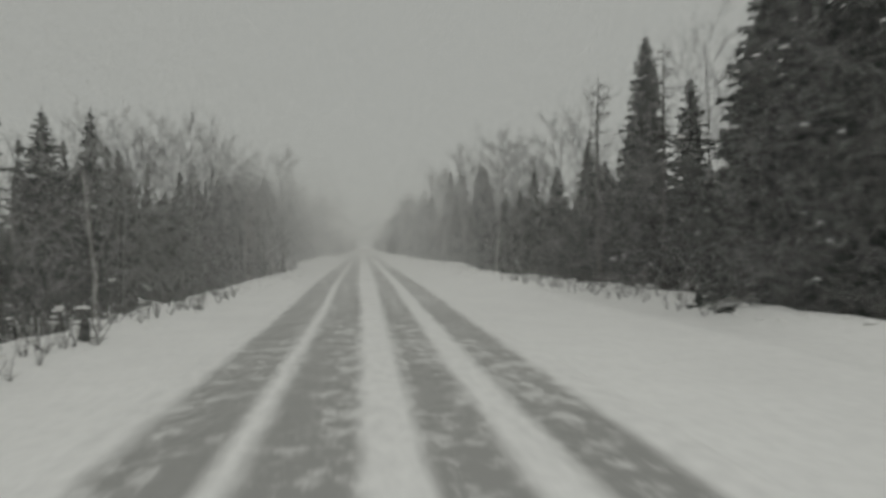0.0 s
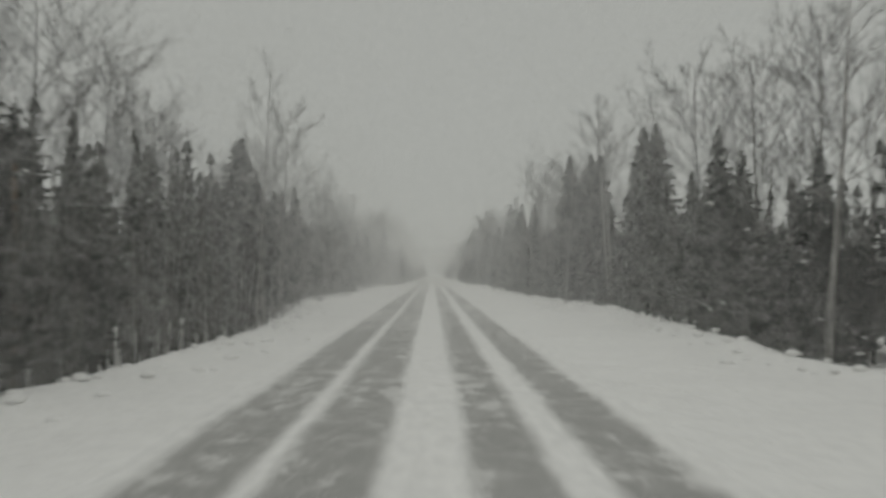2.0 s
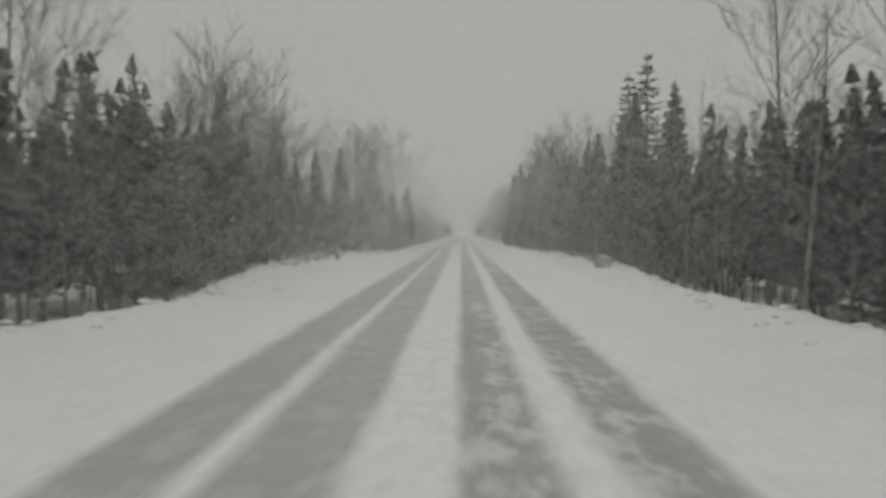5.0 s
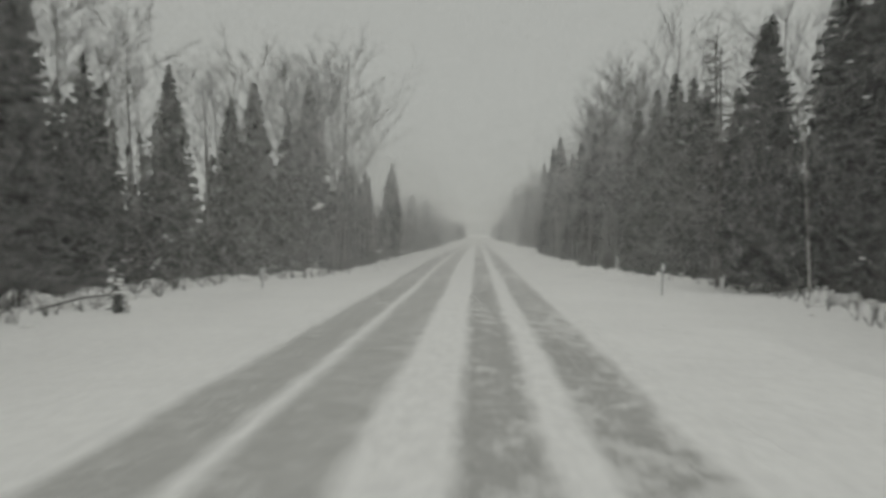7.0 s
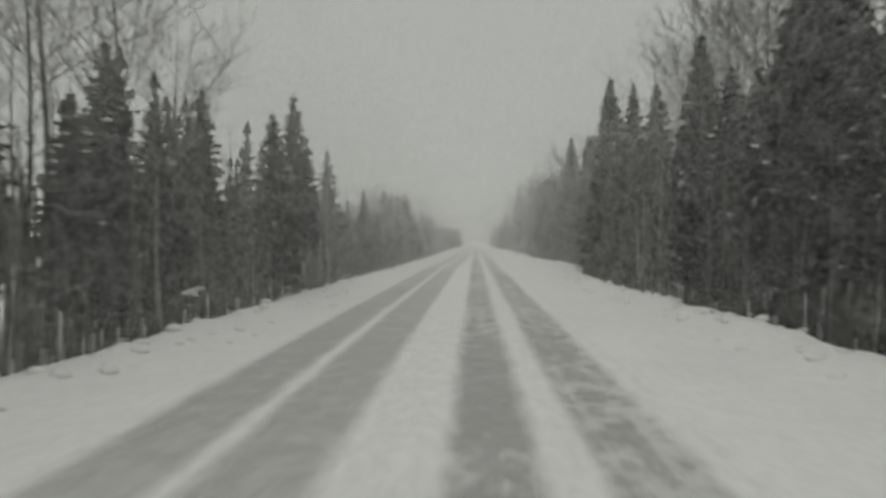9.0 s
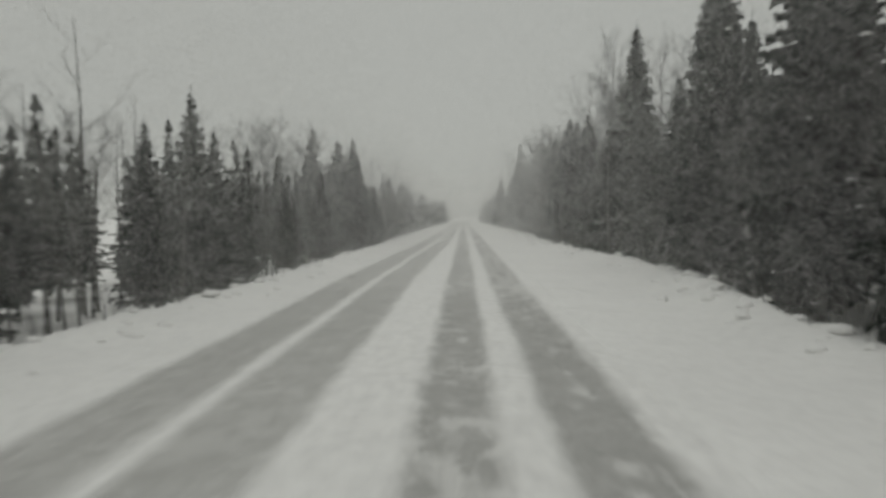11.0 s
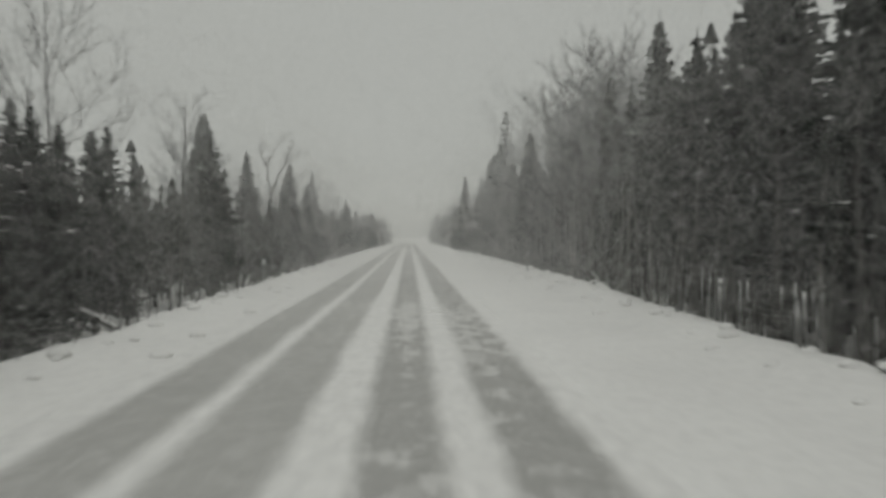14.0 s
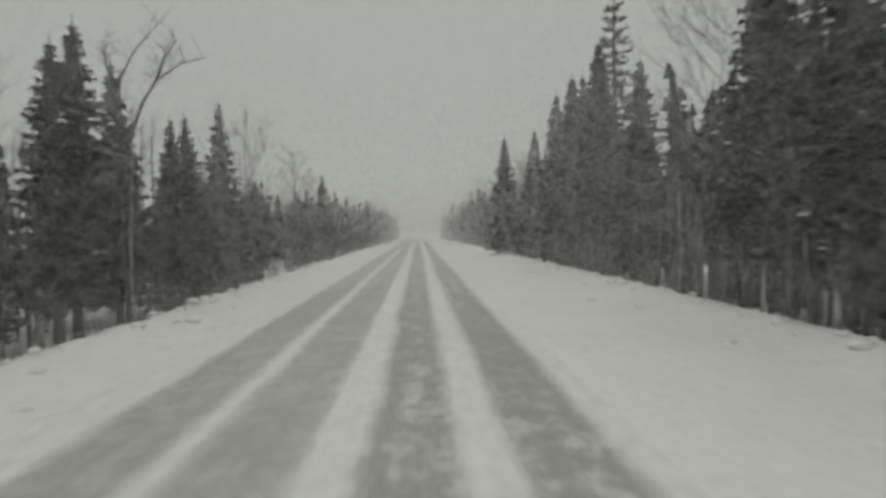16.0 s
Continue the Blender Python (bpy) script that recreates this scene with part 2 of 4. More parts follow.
def wood_height(side, y):
    """How high the lower trees stand along the road."""
    if side < 0:
        return float(np.interp(y, (0, 50, 80, 100, 125, 150, 165, 195, 215, 300, 345), (4.9, 5.8, 5.7, 6.8, 8.2, 8.0, 6.0, 5.2, 4.9, 5.1, 6.5)))
    return float(np.interp(y, (0, 40, 60, 80, 120, 150, 190, 230, 250, 275, 310), (6.0, 6.0, 6.0, 7.0, 7.3, 7.3, 7.0, 7.0, 7.2, 7.2, 7.5)))


def ground_z(x, y):
    """The height of the snow at a place: a flat shoulder, a low ploughed bank, then the wood's floor."""
    if abs(x) < 3.35:
        return -0.2
    edge = left_edge(y) if x < 0 else right_edge(y)
    past = abs(x) - abs(edge)
    bank = 0.20 if x < 0 else 0.28 + 0.22 * min(1, max(0, (40 - y) / 12))
    lumps = noise.noise((x * 0.9, y * 0.9, 3.1)) * 0.6 + noise.noise((x * 2.3, y * 2.3, 7.7)) * 0.4
    z = 0.035 + 0.03 * noise.noise((x * 0.35, y * 0.2, 0.5))
    if x > 4:
        for y0, y1, at, high in ((-5, 36, 8.5, 0.13), (106, 139, 6.75, 0.16), (60, 90, 7.8, 0.08)):
            if y0 < y < y1:
                fade = min(1, (y - y0) / 6, (y1 - y) / 6)
                ridge = at + 0.25 * noise.noise((2.0, y * 0.12, 5.0))
                z += fade * high * (math.exp(-((x - ridge) / 0.45) ** 2) * (0.8 + 0.6 * lumps) - 0.5 * min(1, max(0, (x - ridge) / 1.2)))
    near = math.exp(-((past + 0.3) / 0.9) ** 2)
    z += near * (bank + 0.22 * lumps)
    if past > 0:
        z += -0.60 * min(1, past / 2.2) + 0.10 * lumps * min(1, past)
    elif past > -4:
        z += (0.07 * lumps + 0.05 * noise.noise((x * 1.4, y * 1.1, 9.0))) * (1 + past / 4)
    return z


def build_ground():
    xs = [-900, -300, -110, -50, -32, -26, -22] + [i * 0.4 for i in range(-48, 49)] + [22, 26, 32, 50, 110, 300, 900]
    ys = [-300, -80, -25] + [i * 0.8 for i in range(-15, 400)] + [320 + i * 3 for i in range(1, 50)] + [480, 540, 700, 1200, 4000]
    verts, faces, nx = [], [], len(xs)
    for y in ys:
        for x in xs:
            verts.append((x, y, ground_z(x, y) if abs(x) < 60 else -0.4))
    for j in range(len(ys) - 1):
        for i in range(nx - 1):
            a = j * nx + i
            faces.append((a, a + 1, a + nx + 1, a + nx))
    ob = new("ground", mesh_of("ground", verts, faces, SNOW, True))
    return tagged(ob, "snow-covered verge and forest floor beside the road", "ground", kind="structure")


def build_road():
    xs = [-3.6 + 0.12 * i for i in range(61)]
    ys = [-20 + 1.0 * i for i in range(300)] + [280 + 2.5 * i for i in range(81)]
    verts, faces, nx = [], [], len(xs)
    for y in ys:
        for x in xs:
            inside = max(min(x - lo, hi - x) for lo, hi in TRACKS)
            worn = min(1, max(0, (inside + 0.1) / 0.2))
            verts.append((x, y, 0.028 * (1 - worn) + 0.008 * noise.noise((x * 2, y * 0.7, 1.0))))
    for j in range(len(ys) - 1):
        for i in range(nx - 1):
            a = j * nx + i
            faces.append((a, a + 1, a + nx + 1, a + nx))
    ob = new("road", mesh_of("road", verts, faces, ROAD, True))
    return tagged(ob, "two-lane asphalt road under packed snow with four worn wheel tracks", "road", kind="structure")


build_ground()
build_road()


# ---- trees ----
def spruce_shapes(seed, height=9.0, radius=1.35, levels=36, fronds=9, pairs=3, bare=0.10, power=0.8, clumps=12):
    """A narrow spruce: trunk, many short drooping fronds at uneven heights round a dense heart, and a few clumps of snow."""
    rng = random.Random(seed)
    trunk, crown, load = Shape(), Shape(), Shape()
    lean = rng.uniform(-0.12, 0.12)
    unit = height / 9.0

    def axis(z):
        return Vector((lean * (z / height) ** 2, 0.3 * lean * z / height, z))

    trunk.tube([axis(height * s) for s in (-0.06, 0.1, 0.45, 0.8, 0.99)], [0.135, 0.115, 0.08, 0.04, 0.008], 6)
    step = (0.985 - bare) / levels
    for level in range(levels):
        middle = bare + (0.985 - bare) * (level / (levels - 1)) ** 0.94
        swell = rng.uniform(0.93, 1.06)
        count = fronds if middle < 0.9 else fronds - 2
        spin = rng.random() * 6.28
        for i in range(8 if middle < 0.96 else 0):
            s = middle + step * rng.uniform(-0.8, 0.8)
            reach = radius * max(1 - s, 0) ** power * (0.66 + 0.34 * min(1, max(0, s - bare) / 0.12))
            a = rng.random() * 6.28
            core = axis(height * s) + Vector((math.cos(a), math.sin(a), 0)) * reach * rng.uniform(0.15, 0.55)
            side = Vector((-math.sin(a), math.cos(a), 0)) * reach * rng.uniform(0.22, 0.42)
            drop = Vector((0, 0, 0.06 * height))
            crown.tri(core + side + drop * 0.3, core - side + drop * 0.3, core - drop + side * rng.uniform(-0.5, 0.5))
        for i in range(count):
            s = min(0.985, max(bare * 0.8, middle + step * rng.uniform(-1.3, 1.3)))
            reach = radius * ((1 - s) ** power) * (0.66 + 0.34 * min(1, max(0, s - bare) / 0.12)) * swell + 0.006 * height
            a = spin + 6.28 * i / count + rng.uniform(-0.4, 0.4)
            out = Vector((math.cos(a), math.sin(a), 0))
            side = Vector((-math.sin(a), math.cos(a), 0))
            length = reach * rng.choice((rng.uniform(0.65, 0.95), rng.uniform(0.85, 1.05), rng.uniform(0.95, 1.2)))
            fall = rng.uniform(0.18, 0.50) * (1.25 - s)
            root = axis(height * s)

            def spine(q):
                return root + out * (length * q) + Vector((0, 0, length * (0.42 * (s - 0.30) * q - fall * q * (1.7 - q))))

            for j in range(pairs):
                q = (j + 0.25) / pairs
                here, ahead = spine(q), spine(min(1.05, q + 1.5 / pairs))
                for turn in (-1, 1):
                    spread = length * (0.26 * (1.1 - q) + 0.05) * rng.uniform(0.6, 1.35) + 0.03 * unit * (s > 0.75)
                    tip = spine(min(1.12, q + 0.30)) + side * (turn * spread) - Vector((0, 0, unit * rng.uniform(0.06, 0.38) * (0.35 + 0.65 * (1 - s))))
                    crown.tri(here, ahead, tip)
            if clumps and rng.random() < clumps / (levels * fronds) and 0.12 < s < 0.85:
                at = spine(rng.uniform(0.75, 1.0))
                size = rng.uniform(0.04, 0.12)
                load.lump(at, size * rng.uniform(0.9, 1.5), size * rng.uniform(0.9, 1.3), size * 0.6, rng, 2, 5)
    crown.tube([axis(height * 0.95), axis(height * 1.03)], [0.035, 0.006], 3)
    return trunk, crown, load


def bare_shapes(seed, height=10.0, limbs=13, subs=5, twigs=6, clear=0.38, spread=1.0, fork=False, thick=0.095):
    """A leafless tree: a tapered, slightly bent trunk, rising limbs and a haze of twigs."""
    rng = random.Random(seed)
    trunk, crown = Shape(), Shape()
    bx, by = rng.uniform(-0.5, 0.5), rng.uniform(-0.3, 0.3)
    wob = rng.uniform(0, 6)

    def axis(s):
        return Vector((bx * s * s + 0.12 * math.sin(4 * s + wob), by * s + 0.10 * math.cos(5 * s + wob), height * s))

    stops = [-0.05, 0.08, 0.22, 0.38, 0.55, 0.72, 0.88, 1.0]
    trunk.tube([axis(s) for s in stops], [thick * (1.12 - 1.04 * max(s, 0) ** 0.62) + 0.006 for s in stops], 6)

    def bough(root, way, length, r, steps=3):
        pts, d, p = [Vector(root)], Vector(way).normalized(), Vector(root)
        for _ in range(steps):
            d = (d + Vector((rng.uniform(-0.25, 0.25), rng.uniform(-0.25, 0.25), rng.uniform(-0.04, 0.22)))).normalized()
            p = p + d * (length / steps)
            pts.append(p.copy())
        return pts, [r * (1 - 0.8 * i / steps) for i in range(steps + 1)], d

    for i in range(limbs):
        s = clear + (0.97 - clear) * (i + rng.random() * 0.7) / limbs
        a = 2.4 * i + rng.uniform(-0.6, 0.6)
        rise = rng.uniform(0.50, 1.05) if not fork else rng.uniform(0.6, 1.2)
        length = height * spread * (0.34 - 0.24 * (s - clear) / (1 - clear)) * rng.uniform(0.7, 1.2)
        pts, radii, d = bough(axis(s), (math.cos(a), math.sin(a), rise), length, 0.24 * thick * (1.25 - s))
        trunk.tube(pts, radii, 4)
        for j in range(subs):
            q = 0.25 + 0.75 * (j + rng.random() * 0.6) / subs
            n = min(int(q * 3), 2)
            root = pts[n].lerp(pts[n + 1], q * 3 - n if q < 1 else 1)
            way = d + Vector((rng.uniform(-0.9, 0.9), rng.uniform(-0.9, 0.9), rng.uniform(-0.1, 0.8)))
            p2, r2, d2 = bough(root, way, length * rng.uniform(0.30, 0.60), 0.009, 2)
            crown.tube(p2, r2, 3)
            for _ in range(twigs):
                u = rng.random()
                base = p2[0].lerp(p2[1], u * 2) if u < 0.5 else p2[1].lerp(p2[2], u * 2 - 1)
                way2 = (d2 + Vector((rng.uniform(-0.9, 0.9), rng.uniform(-0.9, 0.9), rng.uniform(-0.2, 0.8)))).normalized()
                reach = length * rng.uniform(0.12, 0.34)
                across = way2.cross(Vector((rng.random(), rng.random(), 0.2))).normalized() * 0.0048
                crown.tri(base + across, base - across, base + way2 * reach)
                kink = base + way2 * reach * 0.5
                way3 = (way2 + Vector((rng.uniform(-0.8, 0.8), rng.uniform(-0.8, 0.8), rng.uniform(-0.3, 0.6)))).normalized()
                crown.tri(kink + across * 0.8, kink - across * 0.8, kink + way3 * reach * 0.6)
    return trunk, crown


def snag_shapes(seed, height=10.0):
    """A dead conifer: a thin pole with short, bare, drooping branch stubs."""
    rng = random.Random(seed)
    trunk, crown = Shape(), Shape()
    trunk.tube([Vector((0.1 * math.sin(3 * s), 0, height * s)) for s in (-0.05, 0.2, 0.5, 0.8, 1.0)], [0.12, 0.10, 0.075, 0.045, 0.02], 6, True)
    for i in range(64):
        s = 0.28 + 0.70 * i / 64
        a = rng.random() * 6.28
        length = 2.3 * (1.08 - s) * rng.uniform(0.5, 1.2) + 0.2
        root = Vector((0.1 * math.sin(3 * s), 0, height * s))
        out = Vector((math.cos(a), math.sin(a), rng.uniform(-0.15, 0.35)))
        tip = root + out * length + Vector((0, 0, -0.1 * length))
        mid = root.lerp(tip, 0.5) + Vector((0, 0, -0.06))
        crown.tube([root, mid, tip], [0.030, 0.020, 0.006], 3)
        for _ in range(9):
            q = mid.lerp(tip, rng.random())
            way = Vector((rng.uniform(-1, 1), rng.uniform(-1, 1), rng.uniform(-0.6, 0.5))) * 0.3
            across = Vector((0, 0, 0.008))
            crown.tri(q + across, q - across, q + way)
    return trunk, crown


KINDS = {"spruce": [], "tall_spruce": [], "bare": [], "birch": [], "snag": []}
STANDING = []
tree_rng = random.Random(11)


def make_kind(name, shapes, bark, leaf, label, category, group, load_label=""):
    """The first tree of a kind, whose copies share its meshes."""
    root = new(name)
    tagged(root, label, category, group)
    part("trunk", shapes[0].mesh("trunk", bark, True), root)
    part("crown", shapes[1].mesh("crown", leaf), root)
    if len(shapes) > 2 and shapes[2].v:
        part("snow_load", shapes[2].mesh("snow_load", SNOW, True), root, "small clumps of white snow on the branches")["kind"] = "stuff"
    return [root, False]


for seed, radius, power, floor, fronds in ((1, 1.30, 0.85, 0.13, 9), (2, 1.05, 0.75, 0.12, 9), (3, 1.55, 0.95, 0.07, 9), (4, 1.15, 0.68, 0.17, 9), (5, 1.40, 0.80, 0.14, 9), (9, 1.20, 0.72, 0.27, 9), (10, 1.40, 0.82, 0.30, 9)):
    KINDS["spruce"].append(make_kind("spruce_tree", spruce_shapes(seed, 9.0, radius, 36, fronds, 3, floor, power), BARK, NEEDLES,
                                     "dark green spruce with specks of snow at the forest edge", "tree", "trees along the road"))
for seed, radius, power, floor in ((6, 2.00, 0.86, 0.12), (7, 1.70, 0.76, 0.15), (8, 2.25, 0.95, 0.08), (11, 1.80, 0.80, 0.21)):
    KINDS["tall_spruce"].append(make_kind("spruce_tree", spruce_shapes(seed, 14.0, radius, 52, 10, 3, floor, power, 26), BARK, NEEDLES,
                                          "tall dark green spruce with specks of snow at the forest edge", "tree", "trees along the road"))
for seed, limbs, clear, wide, fork in ((21, 19, 0.34, 1.25, False), (22, 17, 0.40, 1.05, False), (23, 20, 0.28, 1.35, True), (24, 17, 0.44, 1.25, False)):
    KINDS["bare"].append(make_kind("bare_tree", bare_shapes(seed, 10.0, limbs, 7, 9, clear, wide, fork, 0.088), GREY_BARK, TWIG,
                                   "leafless grey hardwood with fine twigs in the snowy forest", "tree", "trees along the road"))
for seed, limbs, clear, wide in ((31, 12, 0.42, 0.75), (32, 10, 0.5, 0.7)):
    KINDS["birch"].append(make_kind("birch_tree", bare_shapes(seed, 10.0, limbs, 6, 9, clear, wide, False, 0.085), PALE_BARK, TWIG,
                                    "leafless birch with pale bark at the forest edge", "tree", "trees along the road"))
KINDS["snag"].append(make_kind("dead_tree", snag_shapes(41), BARK, TWIG,
                               "dead grey conifer with short bare branches standing in the forest", "tree", "trees along the road"))


def stand(kind, x, y, height, wide=1.0, which=None, tall=10.0):
    choices = KINDS[kind]
    n = tree_rng.randrange(len(choices)) if which is None else which
    s = height / tall
    m = Matrix.LocRotScale((x, y, ground_z(x, y) - 0.02), Euler((0, 0, tree_rng.random() * 6.28)), (s * wide, s * wide, s))
    root, used = choices[n]
    if used:
        copy = copy_thing(root, Matrix.Identity(4))
        copy.matrix_basis = m
    else:
        root.matrix_basis = m
        choices[n][1] = True
    STANDING.append((x, y))


def bare_footed(x, y):
    """Where the spruces at the road have lost their lowest boughs, so that snow shows between the trunks."""
    return (x < 0 and (40 < y < 68 or 160 < y < 186)) or (x > 0 and (160 < y < 182 or 234 < y < 292))


def spruce(x, y, height, wide=None, which=None):
    if which is None and height <= 10.2:
        which = tree_rng.choice((3, 5, 6)) if bare_footed(x, y) else tree_rng.randrange(5)
    wide = 1.1 * (wide or (1.22 if height < 8 else 1.12))
    if height > 10.2:
        if which is None:
            which = 3 if bare_footed(x, y) else tree_rng.randrange(3)
        stand("tall_spruce", x, y, height, wide, which, 14.0)
    else:
        stand("spruce", x, y, height, wide, which, 9.0)


def bare_tree(x, y, height, wide=1.0):
    stand("bare", x, y, height, wide)


def birch(x, y, height, wide=0.9, which=None):
    stand("birch", x, y, height, wide, which)


def snag(x, y, height):
    stand("snag", x, y, height)


def forked_birch(x, y):
    """A tall bare birch that forks into two crooked limbs high up."""
    rng = random.Random(4)
    trunk, crown = Shape(), Shape()
    trunk.tube([Vector(p) for p in ((0, 0, -0.4), (0.1, 0, 2.5), (-0.05, 0, 5), (0.1, 0, 7.2))], [0.17, 0.15, 0.13, 0.11], 7)
    arms = (((0.1, 0, 7.1), (-0.3, 0.2, 8.6), (-0.25, 0.1, 10.0), (0.6, 0, 11.4), (1.8, -0.2, 12.5)),
            ((0.1, 0, 7.1), (0.9, -0.2, 8.9), (1.5, -0.1, 9.9), (2.6, 0, 10.7), (3.6, 0.2, 11.0)),
            ((-0.25, 0.1, 9.6), (-0.9, 0.3, 10.6), (-1.0, 0.2, 11.8)), ((1.5, -0.1, 9.9), (1.7, 0.3, 11.0), (2.3, 0.4, 11.9)))
    for arm in arms:
        pts = [Vector(p) for p in arm]
        trunk.tube(pts, [0.095 * (1 - 0.85 * i / (len(pts) - 1)) for i in range(len(pts))], 5)
        for _ in range(26):
            i = rng.randrange(len(pts) - 1)
            a = pts[i].lerp(pts[i + 1], rng.random())
            b = a + Vector((rng.uniform(-0.7, 0.9), rng.uniform(-0.7, 0.7), rng.uniform(0.0, 1.0)))
            crown.tube([a, a.lerp(b, 0.5) + Vector((0, 0, 0.08)), b], [0.016, 0.010, 0.004], 3)
            for _ in range(4):
                c = a.lerp(b, rng.uniform(0.4, 1.0))
                crown.tri(c + Vector((0.006, 0, 0)), c - Vector((0.006, 0, 0)), c + Vector((rng.uniform(-0.3, 0.4), rng.uniform(-0.3, 0.3), rng.uniform(-0.1, 0.5))))
    root = tagged(new("birch_tree"), "tall bare birch forking into two crooked limbs above the spruces", "tree", "trees along the road")
    root.matrix_basis = pose(x, y, ground_z(x, y))
    part("trunk", trunk.mesh("trunk", GREY_BARK, True), root)
    part("crown", crown.mesh("crown", TWIG), root)
    STANDING.append((x, y))


forked_birch(-12.1, 286.0)


def open_pine(x, y, height, seed, wide=2.5):
    """A tall pine with open tiers of long flat boughs whose tips turn up."""
    rng = random.Random(seed)
    trunk, crown = Shape(), Shape()
    trunk.tube([Vector((0, 0, height * s)) for s in (-0.05, 0.15, 0.5, 0.8, 1.0)], [0.17, 0.15, 0.11, 0.06, 0.015], 7)
    z = height * 0.24
    while z < height * 0.98:
        s = z / height
        reach = wide * min(1, 1.55 * (1 - s) + 0.10) * rng.uniform(0.8, 1.1)
        spin = rng.random() * 6.28
        for i in range(6):
            a = spin + 6.28 * i / 6 + rng.uniform(-0.35, 0.35)
            out, side = Vector((math.cos(a), math.sin(a), 0)), Vector((-math.sin(a), math.cos(a), 0))
            length = reach * rng.uniform(0.6, 1.1)
            root = Vector((0, 0, z + rng.uniform(-0.12, 0.12)))

            def spine(q):
                return root + out * (length * q) + Vector((0, 0, length * (0.20 * s * q - 0.30 * q * (1.15 - q))))

            trunk.tube([spine(0), spine(0.5), spine(0.95)], [0.03, 0.018, 0.006], 3)
            for j in range(9):
                q = 0.22 + 0.80 * j / 9
                for turn in (-1, 1):
                    here = spine(q)
                    spread = length * (0.30 * (1.1 - q) + 0.08) * rng.uniform(0.6, 1.2)
                    tip = spine(min(1.1, q + 0.20)) + side * (turn * spread) + Vector((0, 0, rng.uniform(-0.12, 0.14)))
                    crown.tri(here, here.lerp(tip, 0.6) + Vector((0, 0, 0.09)) + out * 0.10, tip)
        z += rng.uniform(0.42, 0.62)
    root = tagged(new("pine_tree"), "tall pine with open tiers of dark boughs at the forest edge", "tree", "trees along the road")
    root.matrix_basis = pose(x, y, ground_z(x, y), 0, 0, 20 * seed)
    part("trunk", trunk.mesh("trunk", BARK, True), root)
    part("crown", crown.mesh("crown", NEEDLES), root)
    STANDING.append((x, y))


open_pine(13.4, 132.6, 15.5, 2)
open_pine(12.9, 135.4, 14.5, 5)
open_pine(10.7, 286.8, 15.2, 9, 1.7)

# the trees that make the skyline, from the start of the road on
spruce(13.7, 15.0, 11.6, 1.3); spruce(14.1, 16.7, 12.2, 1.3); spruce(14.4, 18.6, 13.2, 1.3); spruce(-10.7, 21.9, 7.5)
spruce(13.4, 19.1, 13.0, 1.3); spruce(13.7, 21.0, 9.9); spruce(-10.6, 25.0, 8.2); spruce(-10.2, 26.7, 7.0)
spruce(13.2, 23.8, 9.4); snag(12.4, 24.6, 10.5); bare_tree(-11.9, 29.9, 8.6); bare_tree(-12.7, 30.1, 8.4)
bare_tree(15.1, 25.8, 12.2); spruce(12.4, 26.4, 11.6); spruce(12.7, 28.2, 8.8); spruce(-9.7, 33.5, 6.9)
snag(11.6, 29.8, 10.3); bare_tree(-12.8, 38.7, 9.9); spruce(-9.7, 39.8, 6.0); spruce(-9.4, 41.1, 7.3)
bare_tree(15.2, 41.3, 12.8); spruce(13.2, 41.4, 8.5); bare_tree(-12.6, 41.9, 10.7); spruce(-9.5, 42.1, 6.4)
spruce(-9.5, 43.0, 6.9); bare_tree(-11.7, 43.6, 11.1); spruce(12.3, 44.1, 8.7); bare_tree(14.8, 46.0, 12.0)
spruce(-9.9, 46.9, 7.8); spruce(-9.1, 47.2, 6.8); spruce(12.2, 47.9, 7.5); bare_tree(-11.5, 49.5, 11.9)
bare_tree(14.8, 50.8, 10.1); spruce(-13.8, 52.0, 9.8); bare_tree(-12.0, 53.5, 11.5); bare_tree(14.5, 56.5, 12.0)
bare_tree(-11.3, 57.5, 8.6); bare_tree(-12.1, 61.5, 10.0); bare_tree(16.4, 64.4, 14.1); spruce(-10.4, 67.7, 10.1, 1.3)
spruce(-10.8, 69.8, 10.8, 1.3); spruce(-10.1, 70.1, 8.8); bare_tree(16.5, 72.3, 16.0); spruce(14.6, 73.8, 12.9, 1.3)
spruce(-11.2, 74.1, 9.2); bare_tree(14.9, 74.9, 10.8); spruce(14.5, 75.9, 13.2, 1.3); spruce(14.8, 78.1, 12.0)
spruce(-12.2, 81.4, 8.5); spruce(13.6, 82.1, 9.1); bare_tree(10.7, 82.6, 10.3)
bare_tree(-15.5, 84.3, 11.2); spruce(13.8, 84.4, 12.9, 1.3); spruce(-13.7, 86.2, 9.1); spruce(13.7, 87.2, 13.5, 1.3)
bare_tree(15.2, 87.9, 16.0); spruce(-13.7, 88.5, 10.2); spruce(-13.4, 89.2, 10.7); spruce(12.7, 89.9, 9.3)
bare_tree(-16.5, 90.1, 13.1); spruce(13.1, 92.0, 14.3); spruce(-13.4, 94.6, 11.4); bare_tree(-15.3, 94.9, 12.8)
bare_tree(15.1, 95.8, 12.8); bare_tree(-15.1, 96.6, 16.0); spruce(-12.8, 97.4, 8.2); bare_tree(14.5, 100.4, 14.3)
spruce(11.6, 103.5, 11.0); bare_tree(-13.5, 107.8, 13.8); bare_tree(14.3, 109.1, 16.0); bare_tree(15.2, 118.0, 15.8)
spruce(-13.2, 124.4, 11.8, 0.95); spruce(12.8, 125.2, 11.8, 1.0); spruce(-13.9, 125.6, 7.7); spruce(-14.2, 126.6, 12.5, 0.85)
